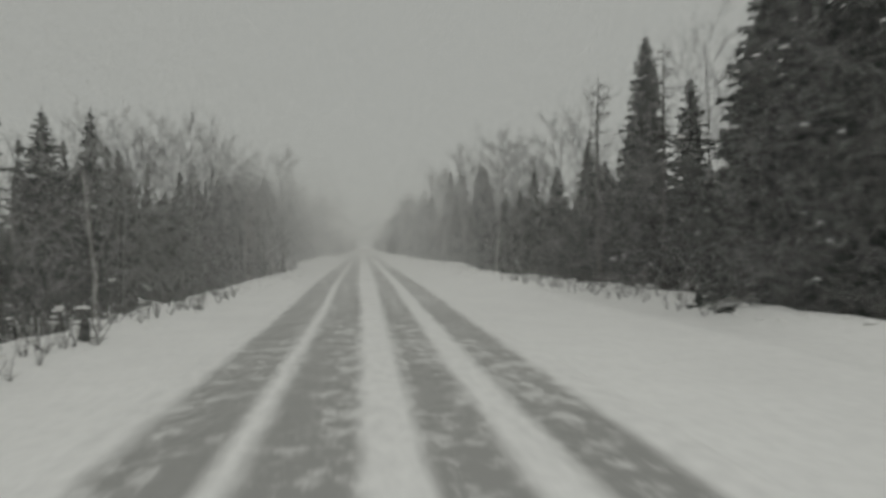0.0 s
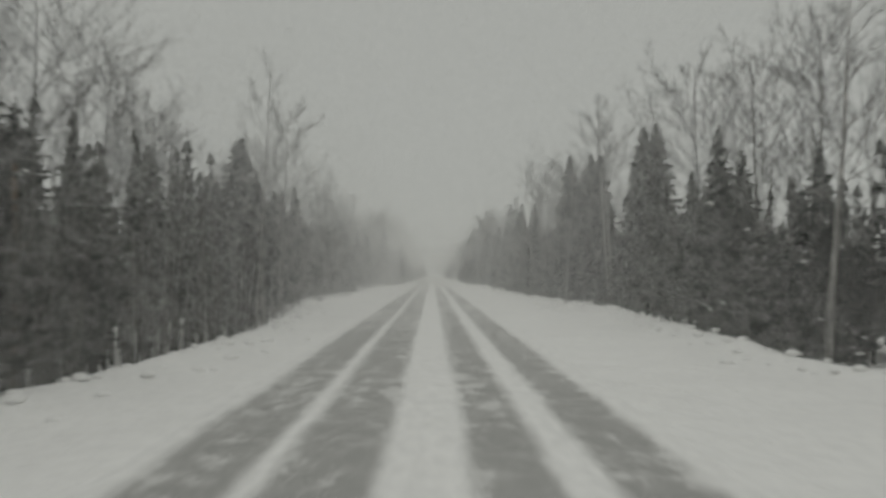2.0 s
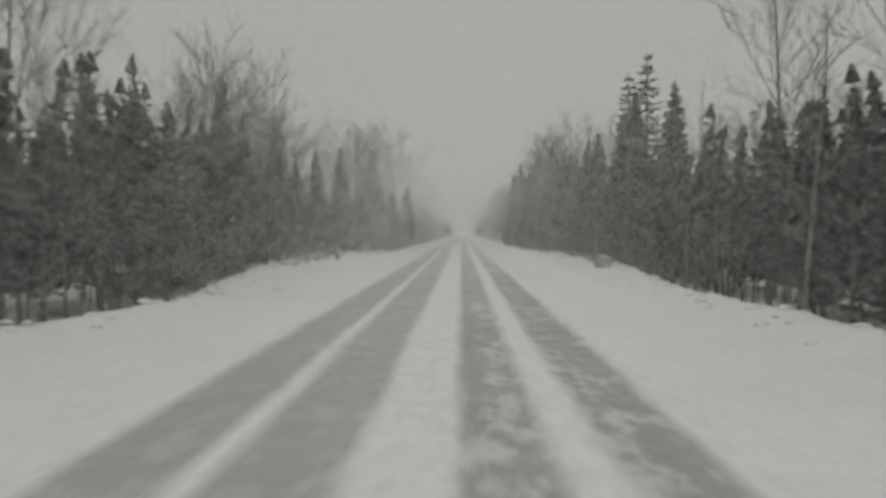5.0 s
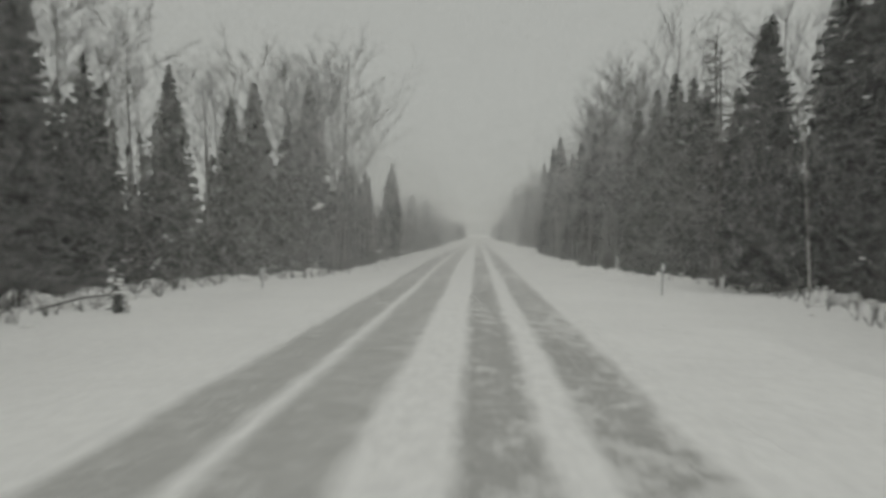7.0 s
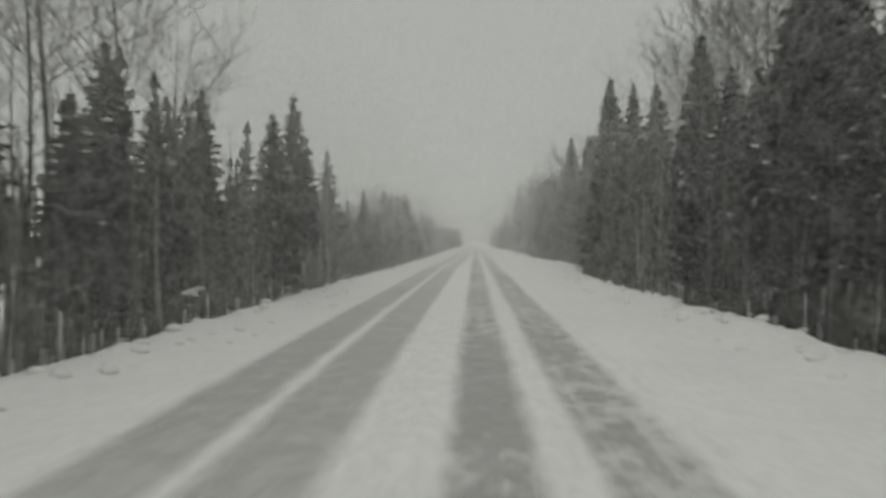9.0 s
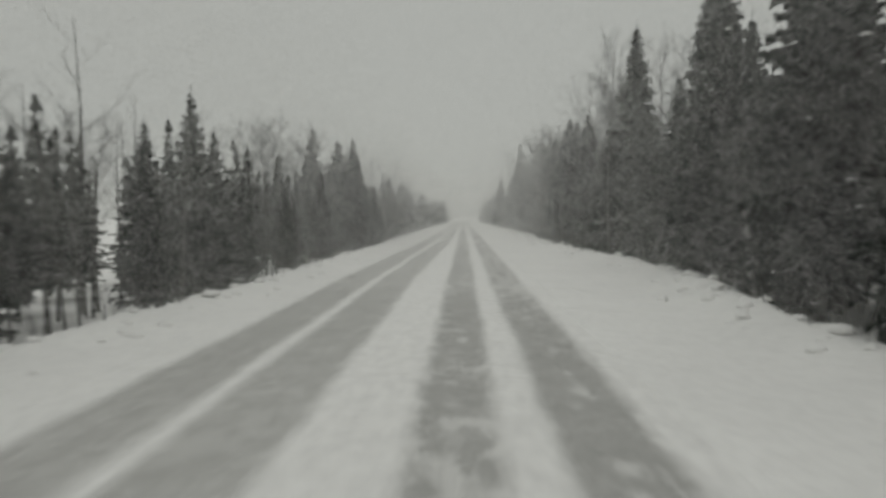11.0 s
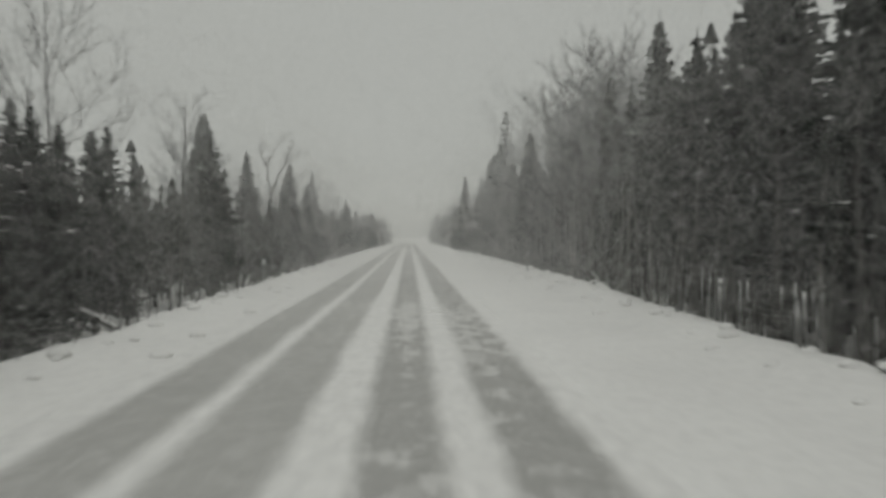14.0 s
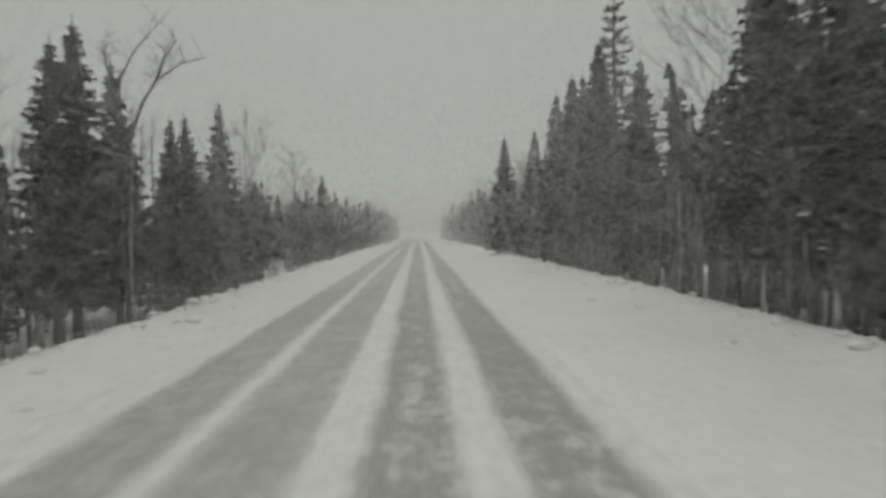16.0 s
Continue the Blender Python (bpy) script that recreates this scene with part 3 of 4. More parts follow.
spruce(14.3, 128.2, 8.6); spruce(-13.9, 129.7, 10.7, 0.9); spruce(14.3, 131.0, 10.0); spruce(12.9, 130.2, 6.8); bare_tree(-16.9, 131.1, 12.8)
bare_tree(-16.5, 132.8, 16.0); spruce(14.6, 138.2, 8.4); bare_tree(-17.5, 138.9, 14.9); spruce(-15.3, 141.0, 12.5, 0.85)
bare_tree(-16.9, 142.2, 14.7); spruce(-15.4, 142.9, 12.5); bare_tree(-16.7, 145.5, 13.2); spruce(-14.6, 145.5, 10.0)
spruce(16.5, 146.4, 16.0); bare_tree(-17.8, 148.0, 13.2); spruce(16.0, 148.4, 14.3, 1.3); snag(11.1, 149.0, 10.3)
bare_tree(-16.2, 151.4, 12.9); bare_tree(16.3, 151.5, 12.1); spruce(14.3, 152.1, 13.0, 1.3)
spruce(13.4, 152.4, 10.1); bare_tree(15.5, 152.6, 13.8); snag(12.5, 153.3, 12.8); spruce(-12.3, 154.2, 10.3)
bare_tree(-13.8, 154.8, 11.4); spruce(12.8, 155.0, 10.9); spruce(-9.7, 156.0, 9.6); spruce(-9.3, 156.9, 8.6)
bare_tree(12.7, 160.7, 15.5); spruce(-9.9, 160.8, 12.5); spruce(-13.6, 161.1, 12.8); spruce(10.9, 161.6, 10.9)
bare_tree(-11.7, 162.2, 13.6); bare_tree(12.3, 162.9, 11.3); spruce(-9.0, 167.1, 6.7); spruce(10.2, 167.3, 7.8)
spruce(-8.6, 168.0, 8.1); spruce(10.3, 168.7, 10.7, 1.3); spruce(9.6, 168.9, 10.6, 1.3); bare_tree(-11.0, 168.9, 15.9)
spruce(-8.5, 170.1, 7.0); bare_tree(12.9, 171.3, 15.5); spruce(10.7, 172.5, 9.8); bare_tree(-11.1, 173.3, 16.0)
spruce(10.3, 173.4, 8.7); spruce(-8.7, 173.7, 8.3); bare_tree(13.3, 175.3, 16.0); bare_tree(-11.1, 176.3, 11.1)
spruce(-7.1, 176.8, 7.6); bare_tree(12.6, 177.1, 12.1); spruce(10.1, 178.0, 11.3); bare_tree(13.2, 180.1, 16.0)
spruce(-7.3, 180.2, 9.2); bare_tree(13.2, 182.2, 13.8); bare_tree(13.3, 184.7, 16.0); spruce(10.5, 185.3, 11.2)
spruce(-8.5, 186.9, 8.6); bare_tree(13.4, 187.4, 16.0); bare_tree(13.3, 189.6, 13.6); spruce(9.2, 190.5, 12.4, 1.0)
spruce(9.7, 187.4, 11.8, 1.0); spruce(10.3, 204.0, 11.3); spruce(-8.6, 192.2, 9.1); spruce(11.0, 198.7, 15.0); spruce(-8.2, 202.4, 7.2)
spruce(-8.3, 204.6, 6.2); spruce(11.9, 205.2, 10.3, 1.3); spruce(11.4, 205.5, 10.3, 1.3); spruce(-7.7, 206.3, 5.6)
spruce(11.7, 207.2, 11.1, 1.3); spruce(11.8, 209.5, 12.7); spruce(12.2, 214.3, 10.2); bare_tree(-10.1, 215.9, 8.1)
bare_tree(13.6, 216.6, 12.3); spruce(11.5, 216.6, 7.6); spruce(-7.4, 218.1, 5.5); spruce(11.2, 218.3, 14.0)
spruce(-7.6, 219.2, 5.6); bare_tree(-10.8, 221.0, 8.4); bare_tree(14.0, 221.8, 13.8); bare_tree(-9.9, 223.6, 7.9)
bare_tree(13.2, 225.1, 10.9); spruce(11.6, 226.2, 9.6); bare_tree(-10.5, 227.5, 9.2); bare_tree(13.2, 227.7, 12.7)
spruce(-10.3, 227.7, 9.6, 1.45); spruce(11.7, 228.2, 8.9); spruce(-8.3, 228.3, 8.7, 1.45); bare_tree(13.3, 229.3, 12.9)
spruce(11.2, 229.8, 9.9); spruce(-7.8, 231.1, 8.7, 1.45); spruce(11.1, 231.8, 11.2); spruce(11.2, 234.0, 10.3, 1.3)
spruce(-8.6, 235.2, 9.8, 1.35); spruce(11.0, 235.9, 11.2, 1.3); spruce(10.7, 237.7, 11.7, 1.3); spruce(-7.9, 240.7, 6.1)
spruce(-7.4, 240.8, 5.8); spruce(10.8, 241.5, 10.6, 1.3); spruce(-7.9, 242.9, 5.9); spruce(11.6, 244.3, 11.5, 1.3)
spruce(11.0, 244.5, 9.4); spruce(-8.2, 245.1, 6.1); spruce(11.3, 247.6, 10.0, 1.3); bare_tree(-11.1, 247.6, 10.3)
spruce(11.3, 250.9, 11.7); bare_tree(13.4, 252.5, 9.3); spruce(10.9, 253.0, 9.4, 0.85); spruce(-7.7, 254.2, 7.8)
bare_tree(13.8, 255.3, 10.8); spruce(11.4, 257.3, 11.1, 0.8); bare_tree(13.7, 257.9, 10.6); bare_tree(-10.5, 258.7, 9.6)
spruce(-14.9, 260.1, 8.9); bare_tree(13.9, 261.4, 13.9); bare_tree(12.9, 263.4, 13.2); spruce(-8.8, 264.9, 8.1)
bare_tree(13.2, 265.2, 11.4); bare_tree(13.4, 267.0, 12.9); spruce(9.8, 269.3, 9.0); spruce(11.5, 271.0, 7.4)
spruce(-10.6, 272.0, 9.2, 0.95); spruce(10.4, 273.0, 10.6, 1.3); spruce(-8.1, 273.4, 7.8); spruce(-8.1, 274.3, 8.6)
bare_tree(13.1, 277.1, 14.3); spruce(-15.7, 278.1, 13.2); spruce(-8.8, 278.1, 8.6); spruce(11.4, 278.3, 7.7)
spruce(-7.8, 280.3, 7.1); spruce(-8.0, 282.4, 7.6); spruce(10.9, 284.1, 10.1); bare_tree(13.4, 285.8, 9.0)
spruce(-8.4, 287.6, 9.3); spruce(10.4, 288.3, 12.1)
spruce(-8.2, 293.2, 5.9); spruce(10.6, 294.8, 12.0); spruce(11.5, 295.6, 12.5); spruce(10.9, 300.2, 12.2)
bare_tree(-10.9, 300.9, 10.9); spruce(10.5, 306.5, 10.6); spruce(9.0, 312.9, 10.5); spruce(-8.0, 316.9, 8.4)
bare_tree(-10.4, 317.2, 10.6)

spruce(11.2, 158.6, 11.5); spruce(11.8, 157.0, 12.0); spruce(12.4, 156.0, 11.5)
spruce(12.2, 60.0, 9.2, 1.2); spruce(11.8, 57.5, 7.6, 1.2); spruce(12.6, 54.0, 7.2, 1.3); spruce(11.9, 62.5, 7.4, 1.2)
spruce(13.8, 37.5, 9.5, 1.2); spruce(15.5, 40.0, 9.0, 1.2)
bare_tree(10.6, 259.5, 12.0); bare_tree(12.2, 262.0, 13.0); bare_tree(10.6, 265.5, 11.5); bare_tree(11.2, 268.0, 12.0)
bare_tree(-14.5, 128.5, 13.5); bare_tree(-13.8, 122.5, 12.0); bare_tree(-11.4, 55.5, 10.5); bare_tree(-10.8, 59.5, 9.5); bare_tree(13.2, 62.0, 11.5)
bare_tree(-11.5, 165.0, 13.0); bare_tree(-12.5, 170.0, 14.0); bare_tree(-13.0, 160.5, 14.0)

bare_tree(-10.4, 76.6, 13.5, 0.9); bare_tree(-13.6, 136.2, 15.0); bare_tree(-7.5, 158.8, 13.2, 0.9); bare_tree(11.0, 165.2, 13.6)
for x, y, height in ((-9.2, 40.5, 6.2), (-9.0, 44.8, 6.6), (-10.6, 46.0, 7.4), (-9.9, 49.2, 6.9), (-10.2, 52.6, 6.4), (-8.9, 51.0, 5.6), (-9.4, 55.4, 6.8), (-8.7, 58.2, 6.0),
                     (-9.3, 61.0, 6.9), (-8.6, 64.2, 6.3), (-10.4, 57.0, 7.6), (-10.0, 63.0, 7.2)):
    spruce(x, y, height)
for x, y, height in ((11.9, 256.0, 10.0), (12.6, 259.0, 10.5), (11.6, 261.0, 9.5), (10.8, 263.0, 9.0), (12.0, 264.2, 10.0), (12.4, 271.2, 9.5)):
    bare_tree(x, y, height, 1.15)
for x, y, height in ((13.8, 255.2, 7.0), (14.6, 258.4, 7.8), (14.2, 260.8, 6.8), (15.0, 263.4, 8.0), (14.4, 266.0, 7.2), (14.8, 268.8, 7.8)):
    spruce(x, y, height)
spruce(-9.2, 223.5, 6.6); spruce(-8.9, 226.0, 6.2); spruce(-9.6, 229.8, 7.2); spruce(-9.4, 232.8, 7.0); spruce(-9.0, 236.8, 6.8); spruce(-9.8, 225.0, 7.6)
spruce(13.3, 268.6, 5.4, 1.3, 2); spruce(14.0, 270.0, 6.2, 1.3, 2); spruce(14.8, 271.4, 7.0, 1.3, 2); spruce(15.6, 272.6, 7.4, 1.3, 2)
spruce(13.0, 32.5, 7.4); spruce(12.6, 30.6, 6.4); spruce(-14.1, 151.2, 11.2); spruce(12.3, 147.0, 11.0); spruce(9.9, 174.5, 9.0); spruce(-16.2, 279.0, 13.2)

# ---- lower trees that close the front of the wood ----
fill_rng = random.Random(77)
for side in (-1, 1):
    y = -6.0
    while y < 345:
        y += fill_rng.uniform(1.2, 2.3) * (1.0 if y < 300 else 1.5)
        edge = left_edge(y) if side < 0 else right_edge(y)
        x = edge + side * fill_rng.uniform(1.3, 4.0)
        if any(abs(x - a) < 1.0 and abs(y - b) < 1.0 for a, b in STANDING):
            continue
        tall, pick = wood_height(side, y), fill_rng.random()
        if side > 0 and 251 < y < 269:
            pick = 0.7 + 0.22 * pick
        if pick < (0.86 if 28 < y < 75 else 0.68):
            spruce(x, y, tall * fill_rng.uniform(0.72, 1.05))
        elif pick < 0.95:
            bare_tree(x, y, tall * fill_rng.uniform(0.9, 1.3))
        else:
            birch(x, y, tall * fill_rng.uniform(0.9, 1.3))


# ---- the deep wood behind the front row ----
def scatter(soups, places, rng):
    """Many turned and scaled copies of a few triangle soups in one array."""
    out = []
    for x, y, z, h, w in places:
        soup, a = soups[rng.randrange(len(soups))], rng.random() * 6.28
        c, s = math.cos(a), math.sin(a)
        p = soup * np.array([h * w, h * w, h])
        out.append(np.stack([p[..., 0] * c - p[..., 1] * s + x, p[..., 0] * s + p[..., 1] * c + y, p[..., 2] + z], -1))
    return np.concatenate(out)


def build_woods(side, name, seed):
    rng = random.Random(seed)
    firs = []
    for k in range(4):
        t, c, _ = spruce_shapes(60 + k, 1.0, 0.19, 11, 6, 2, 0.14, 0.78, 0)
        firs.append(c.soup())
    poles = []
    for k in range(3):
        t, c = bare_shapes(80 + k, 10.0, 8, 3, 3, 0.40, 0.95, True, 0.10)
        poles.append(np.concatenate([t.soup(), c.soup()]) / 10.0)
    fir_places, pole_places = [], []
    y = -12.0
    while y < 455:
        y += rng.uniform(1.15, 1.9) * (1 if y < 300 else 1.25)
        edge = left_edge(y) if side < 0 else right_edge(y)
        for row in (2.8, 4.2, 6.2, 9.2):
            if row > 9 and rng.random() < 0.3:
                continue
            if y > 340:
                row -= 2.2
            x, yy = edge + side * (row + rng.uniform(-1.0, 1.0)), y + rng.uniform(-0.8, 0.8)
            if row == 2.8:
                if 100 < y < 300 and not bare_footed(x, y) and not (side < 0 and 267 < y < 276) and rng.random() < 0.75:
                    fir_places.append((x, yy, 0.3, wood_height(side, y) * rng.uniform(0.55, 0.85), rng.uniform(1.2, 1.7)))
                continue
            tall = (wood_height(side, y) + 0.6) * rng.uniform(0.75, 1.1)
            if rng.random() < 0.82:
                fir_places.append((x, yy, (0.1 if row == 4.2 else -0.45) + (1.0 if row < 7 and bare_footed(x, y) else 0), tall, rng.uniform(0.9, 1.35)))
            else:
                pole_places.append((x, yy, -0.45, tall * rng.uniform(1.15, 1.5), 1.0))
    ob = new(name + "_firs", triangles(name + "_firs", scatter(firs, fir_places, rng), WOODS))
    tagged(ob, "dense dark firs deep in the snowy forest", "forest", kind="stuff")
    ob = new(name + "_hardwoods", triangles(name + "_hardwoods", scatter(poles, pole_places, rng), TWIG))
    tagged(ob, "dense bare grey hardwoods deep in the snowy forest", "forest", kind="stuff")


build_woods(-1, "left_wood", 5)
build_woods(1, "right_wood", 6)


# ---- single trees, trunks and logs at the edge of the wood ----
birch(-7.7, 62.1, 12.1, 0.75, 0)
birch(11.0, 51.2, 10.8, 1.2, 0)
bare_tree(9.2, 216.4, 11.5, 0.8)
birch(10.4, 226.2, 9.5, 0.7, 1)
birch(13.1, 80.2, 16.0, 0.9, 0)
birch(13.6, 80.6, 15.0, 0.9, 1)
birch(12.6, 144.6, 8.0, 0.7, 1)


def young_spruce(x, y, height):
    """A small snow-laden spruce that stands by itself."""
    shapes = spruce_shapes(int(abs(x * 7 + y)), height, height * 0.30, 12, 7, 3, 0.04, 0.9, 0)
    root = tagged(new("young_spruce"), "small young spruce with heavy snow on its branches beside the road", "tree")
    root.matrix_basis = pose(x, y, ground_z(x, y) - 0.02)
    part("trunk", shapes[0].mesh("trunk", BARK, True), root)
    part("crown", shapes[1].mesh("crown", NEEDLES), root)
    rng = random.Random(int(y))
    load = Shape()
    for i in range(9):
        a, z = rng.random() * 6.28, height * rng.uniform(0.15, 0.8)
        reach = height * 0.26 * (1 - z / height)
        load.lump((reach * math.cos(a), reach * math.sin(a), z), 0.13, 0.10, 0.06, rng, 2, 6)
    part("snow_load", load.mesh("snow_load", SNOW, True), root, "white clumps of snow on the branches")["kind"] = "stuff"


young_spruce(-6.9, 15.8, 1.1)
young_spruce(-8.1, 17.2, 0.9)
young_spruce(-12.2, 147.0, 2.6)
young_spruce(-9.5, 139.0, 1.2)


def leaning_trunk(points, radius, bark, label, snowy):
    """A leaning or fallen trunk through the given places, with stubs and a strip of snow on top."""
    rng = random.Random(int(points[0][1]))
    trunk, stubs, cover = Shape(), Shape(), Shape()
    pts = [Vector(p) for p in points]
    n = len(pts)
    trunk.tube(pts, [radius * (1 - 0.6 * i / (n - 1)) for i in range(n)], 7, True)
    for i in range(5):
        q = rng.uniform(0.2, 0.95) * (n - 1)
        a = pts[int(q)].lerp(pts[min(int(q) + 1, n - 1)], q % 1)
        b = a + Vector((rng.uniform(-0.4, 0.4), rng.uniform(-0.4, 0.4), rng.uniform(0.1, 0.5)))
        stubs.tube([a, a.lerp(b, 0.6), b], [radius * 0.30, radius * 0.2, 0.006], 4)
    root = tagged(new("tree_log" if snowy else "leaning_trunk"), label, "log" if snowy else "tree")
    part("trunk", trunk.mesh("trunk", bark, True), root)
    part("branch_stub", stubs.mesh("branch_stub", bark), root)["kind"] = "stuff"
    if snowy:
        up = Vector((0, 0, radius * 0.75))
        cover.tube([p + up for p in pts[:-1]], [radius * 0.6, *[radius * 0.7] * (n - 3), radius * 0.4], 6)
        part("snow_cover", cover.mesh("snow_cover", SNOW, True), root, "strip of white snow on the log")


leaning_trunk([(-8.2, 272.7, -0.5), (-8.3, 273.1, 1.1), (-8.4, 273.4, 2.2), (-8.5, 273.9, 3.3), (-8.4, 274.6, 5.3)], 0.13, PALE_BARK,
              "pale birch trunk leaning among the spruces at the forest edge", False)
leaning_trunk([(12.0, 100.5, -0.5), (11.6, 101.0, 1.6), (11.0, 101.6, 4.2), (10.6, 102.2, 7.2)], 0.12, PALE_BARK,
              "pale birch trunk leaning out of the forest edge", False)
leaning_trunk([(12.2, 101.6, -0.5), (12.0, 102.0, 1.8), (11.9, 102.4, 4.6), (11.9, 102.8, 7.6)], 0.12, PALE_BARK,
              "pale birch trunk leaning out of the forest edge", False)
leaning_trunk([(-8.6, 47.4, -0.3), (-8.6, 47.4, 1.4), (-8.62, 47.4, 3.0), (-8.65, 47.4, 4.55)], 0.095, DEAD_BARK,
              "broken orange-brown dead trunk without bark at the forest edge", False)
leaning_trunk([(-8.1, 48.8, -0.3), (-8.1, 48.8, 0.6), (-8.12, 48.8, 1.3), (-8.1, 48.8, 1.9)], 0.12, GREY_BARK,
              "short broken grey stump at the forest edge", False)
leaning_trunk([(10.1, 200.8, -0.3), (10.1, 200.8, 0.4), (10.15, 200.8, 0.9), (10.1, 200.8, 1.4)], 0.12, PALE_BARK,
              "short pale broken birch stump at the forest edge", False)
leaning_trunk([(10.9, 202.4, 0.3), (10.6, 202.2, 1.3), (10.35, 202.0, 2.1), (10.1, 201.8, 2.9)], 0.07, PALE_BARK,
              "pale broken birch trunk leaning among the spruces", False)
leaning_trunk([(-8.5, 203.7, -0.3), (-8.5, 203.7, 1.2), (-8.52, 203.7, 2.6), (-8.5, 203.7, 3.9)], 0.10, GREY_BARK,
              "broken grey dead trunk at the forest edge", False)
leaning_trunk([(-7.1, 210.7, -0.2), (-7.1, 210.7, 1.2), (-7.12, 210.7, 2.4), (-7.1, 210.7, 3.6)], 0.05, PALE_BARK,
              "thin pale dead sapling at the forest edge", False)
leaning_trunk([(-8.6, 20.6, -0.4), (-8.6, 20.6, 1.4), (-8.8, 20.7, 3.0), (-9.0, 20.8, 4.7)], 0.10, PALE_BARK,
              "broken pale birch trunk with snowy stubs at the forest edge", False)
leaning_trunk([(-6.1, 241.9, 0.0), (-6.5, 242.0, 0.22), (-7.1, 242.2, 0.45), (-7.8, 242.5, 0.68)], 0.10, GREY_BARK,
              "grey fallen log under snow at the forest edge", True)
leaning_trunk([(11.1, 257.2, -0.3), (10.6, 257.3, 0.2), (10.1, 257.4, 0.55), (9.4, 257.6, 0.8)], 0.13, GREY_BARK,
              "grey fallen log under snow leaning on the trunks", True)
leaning_trunk([(-6.5, 255.4, -0.1), (-6.9, 257.4, 0.15), (-7.4, 259.8, 0.3), (-8.0, 262.2, 0.5)], 0.09, GREY_BARK,
              "thin grey log under snow leaning among the trunks", True)
leaning_trunk([(-11.8, 137.6, -0.3), (-11.2, 138.2, 0.25), (-10.6, 138.9, 0.45), (-10.0, 139.5, 0.5)], 0.065, GREY_BARK,
              "grey fallen log half buried in snow beside the road", True)


def bowed_sapling(x, y, height, reach):
    """A thin sapling bowed over by the snow that clings to its top."""
    rng = random.Random(int(y) + 2)
    stem, load = Shape(), Shape()
    way = -1 if x > 0 else 1
    pts = [Vector((way * reach * max(s, 0) ** 2.4, 0.1 * s, height * (1.25 * s - 0.25 * s ** 4))) for s in (-0.05, 0.2, 0.4, 0.6, 0.78, 0.9, 1.0)]
    stem.tube(pts, [0.05, 0.045, 0.038, 0.03, 0.022, 0.016, 0.008], 5)
    for i in range(14):
        n = rng.randrange(4, 6)
        a = pts[n].lerp(pts[n + 1], rng.random())
        b = a + Vector((rng.uniform(-0.5, 0.5), rng.uniform(-0.5, 0.5), rng.uniform(-0.25, 0.3)))
        stem.tube([a, a.lerp(b, 0.5) + Vector((0, 0, 0.05)), b], [0.012, 0.009, 0.004], 3)
        if i < 5:
            size = rng.uniform(0.07, 0.15)
            load.lump(a.lerp(b, 0.5 if i % 2 else 0.0), size * 1.7, size, size * 0.75, rng, 3, 7)
    root = tagged(new("bowed_sapling"), "bare sapling bowed under thick white snow at the forest edge", "tree")
    root.matrix_basis = pose(x, y, ground_z(x, y))
    part("stem", stem.mesh("stem", GREY_BARK, True), root)
    part("snow_load", load.mesh("snow_load", SNOW, True), root, "thick clumps of white snow on the bent top")["kind"] = "stuff"


bowed_sapling(-8.1, 153.2, 3.8, 0.8)
bowed_sapling(-7.4, 168.6, 1.3, 0.9)


def delineator(x, y, height):
    """A road marker post with a white reflector at its top."""
    z = ground_z(x, y)
    root = tagged(new("marker_post"), "thin grey road marker post with a white reflector in the snow", "marker post", "marker posts")
    root.matrix_basis = pose(x, y, z - 0.05, 1.5, 1.0, 0)
    bm = bmesh.new()
    bmesh.ops.create_cone(bm, cap_ends=True, segments=8, radius1=0.032, radius2=0.028, depth=height)
    bmesh.ops.translate(bm, verts=bm.verts, vec=(0, 0, height / 2))
    me = bpy.data.meshes.new("post")
    bm.to_mesh(me)
    bm.free()
    me.materials.append(POST_GREY)
    part("post", me, root)
    bm = bmesh.new()
    bmesh.ops.create_cube(bm, size=1)
    bmesh.ops.scale(bm, verts=bm.verts, vec=(0.10, 0.02, 0.26))
    bmesh.ops.bevel(bm, geom=list(bm.edges), offset=0.008, segments=1)
    bmesh.ops.translate(bm, verts=bm.verts, vec=(0, -0.038, height - 0.13))
    me = bpy.data.meshes.new("reflector")
    bm.to_mesh(me)
    bm.free()
    me.materials.append(POST_WHITE)
    part("reflector", me, root, "white reflector plate")


delineator(7.7, 145.4, 1.25)
delineator(8.3, 263.4, 1.25)
delineator(-5.6, 255.2, 1.1)
delineator(-8.3, 147.5, 0.9)


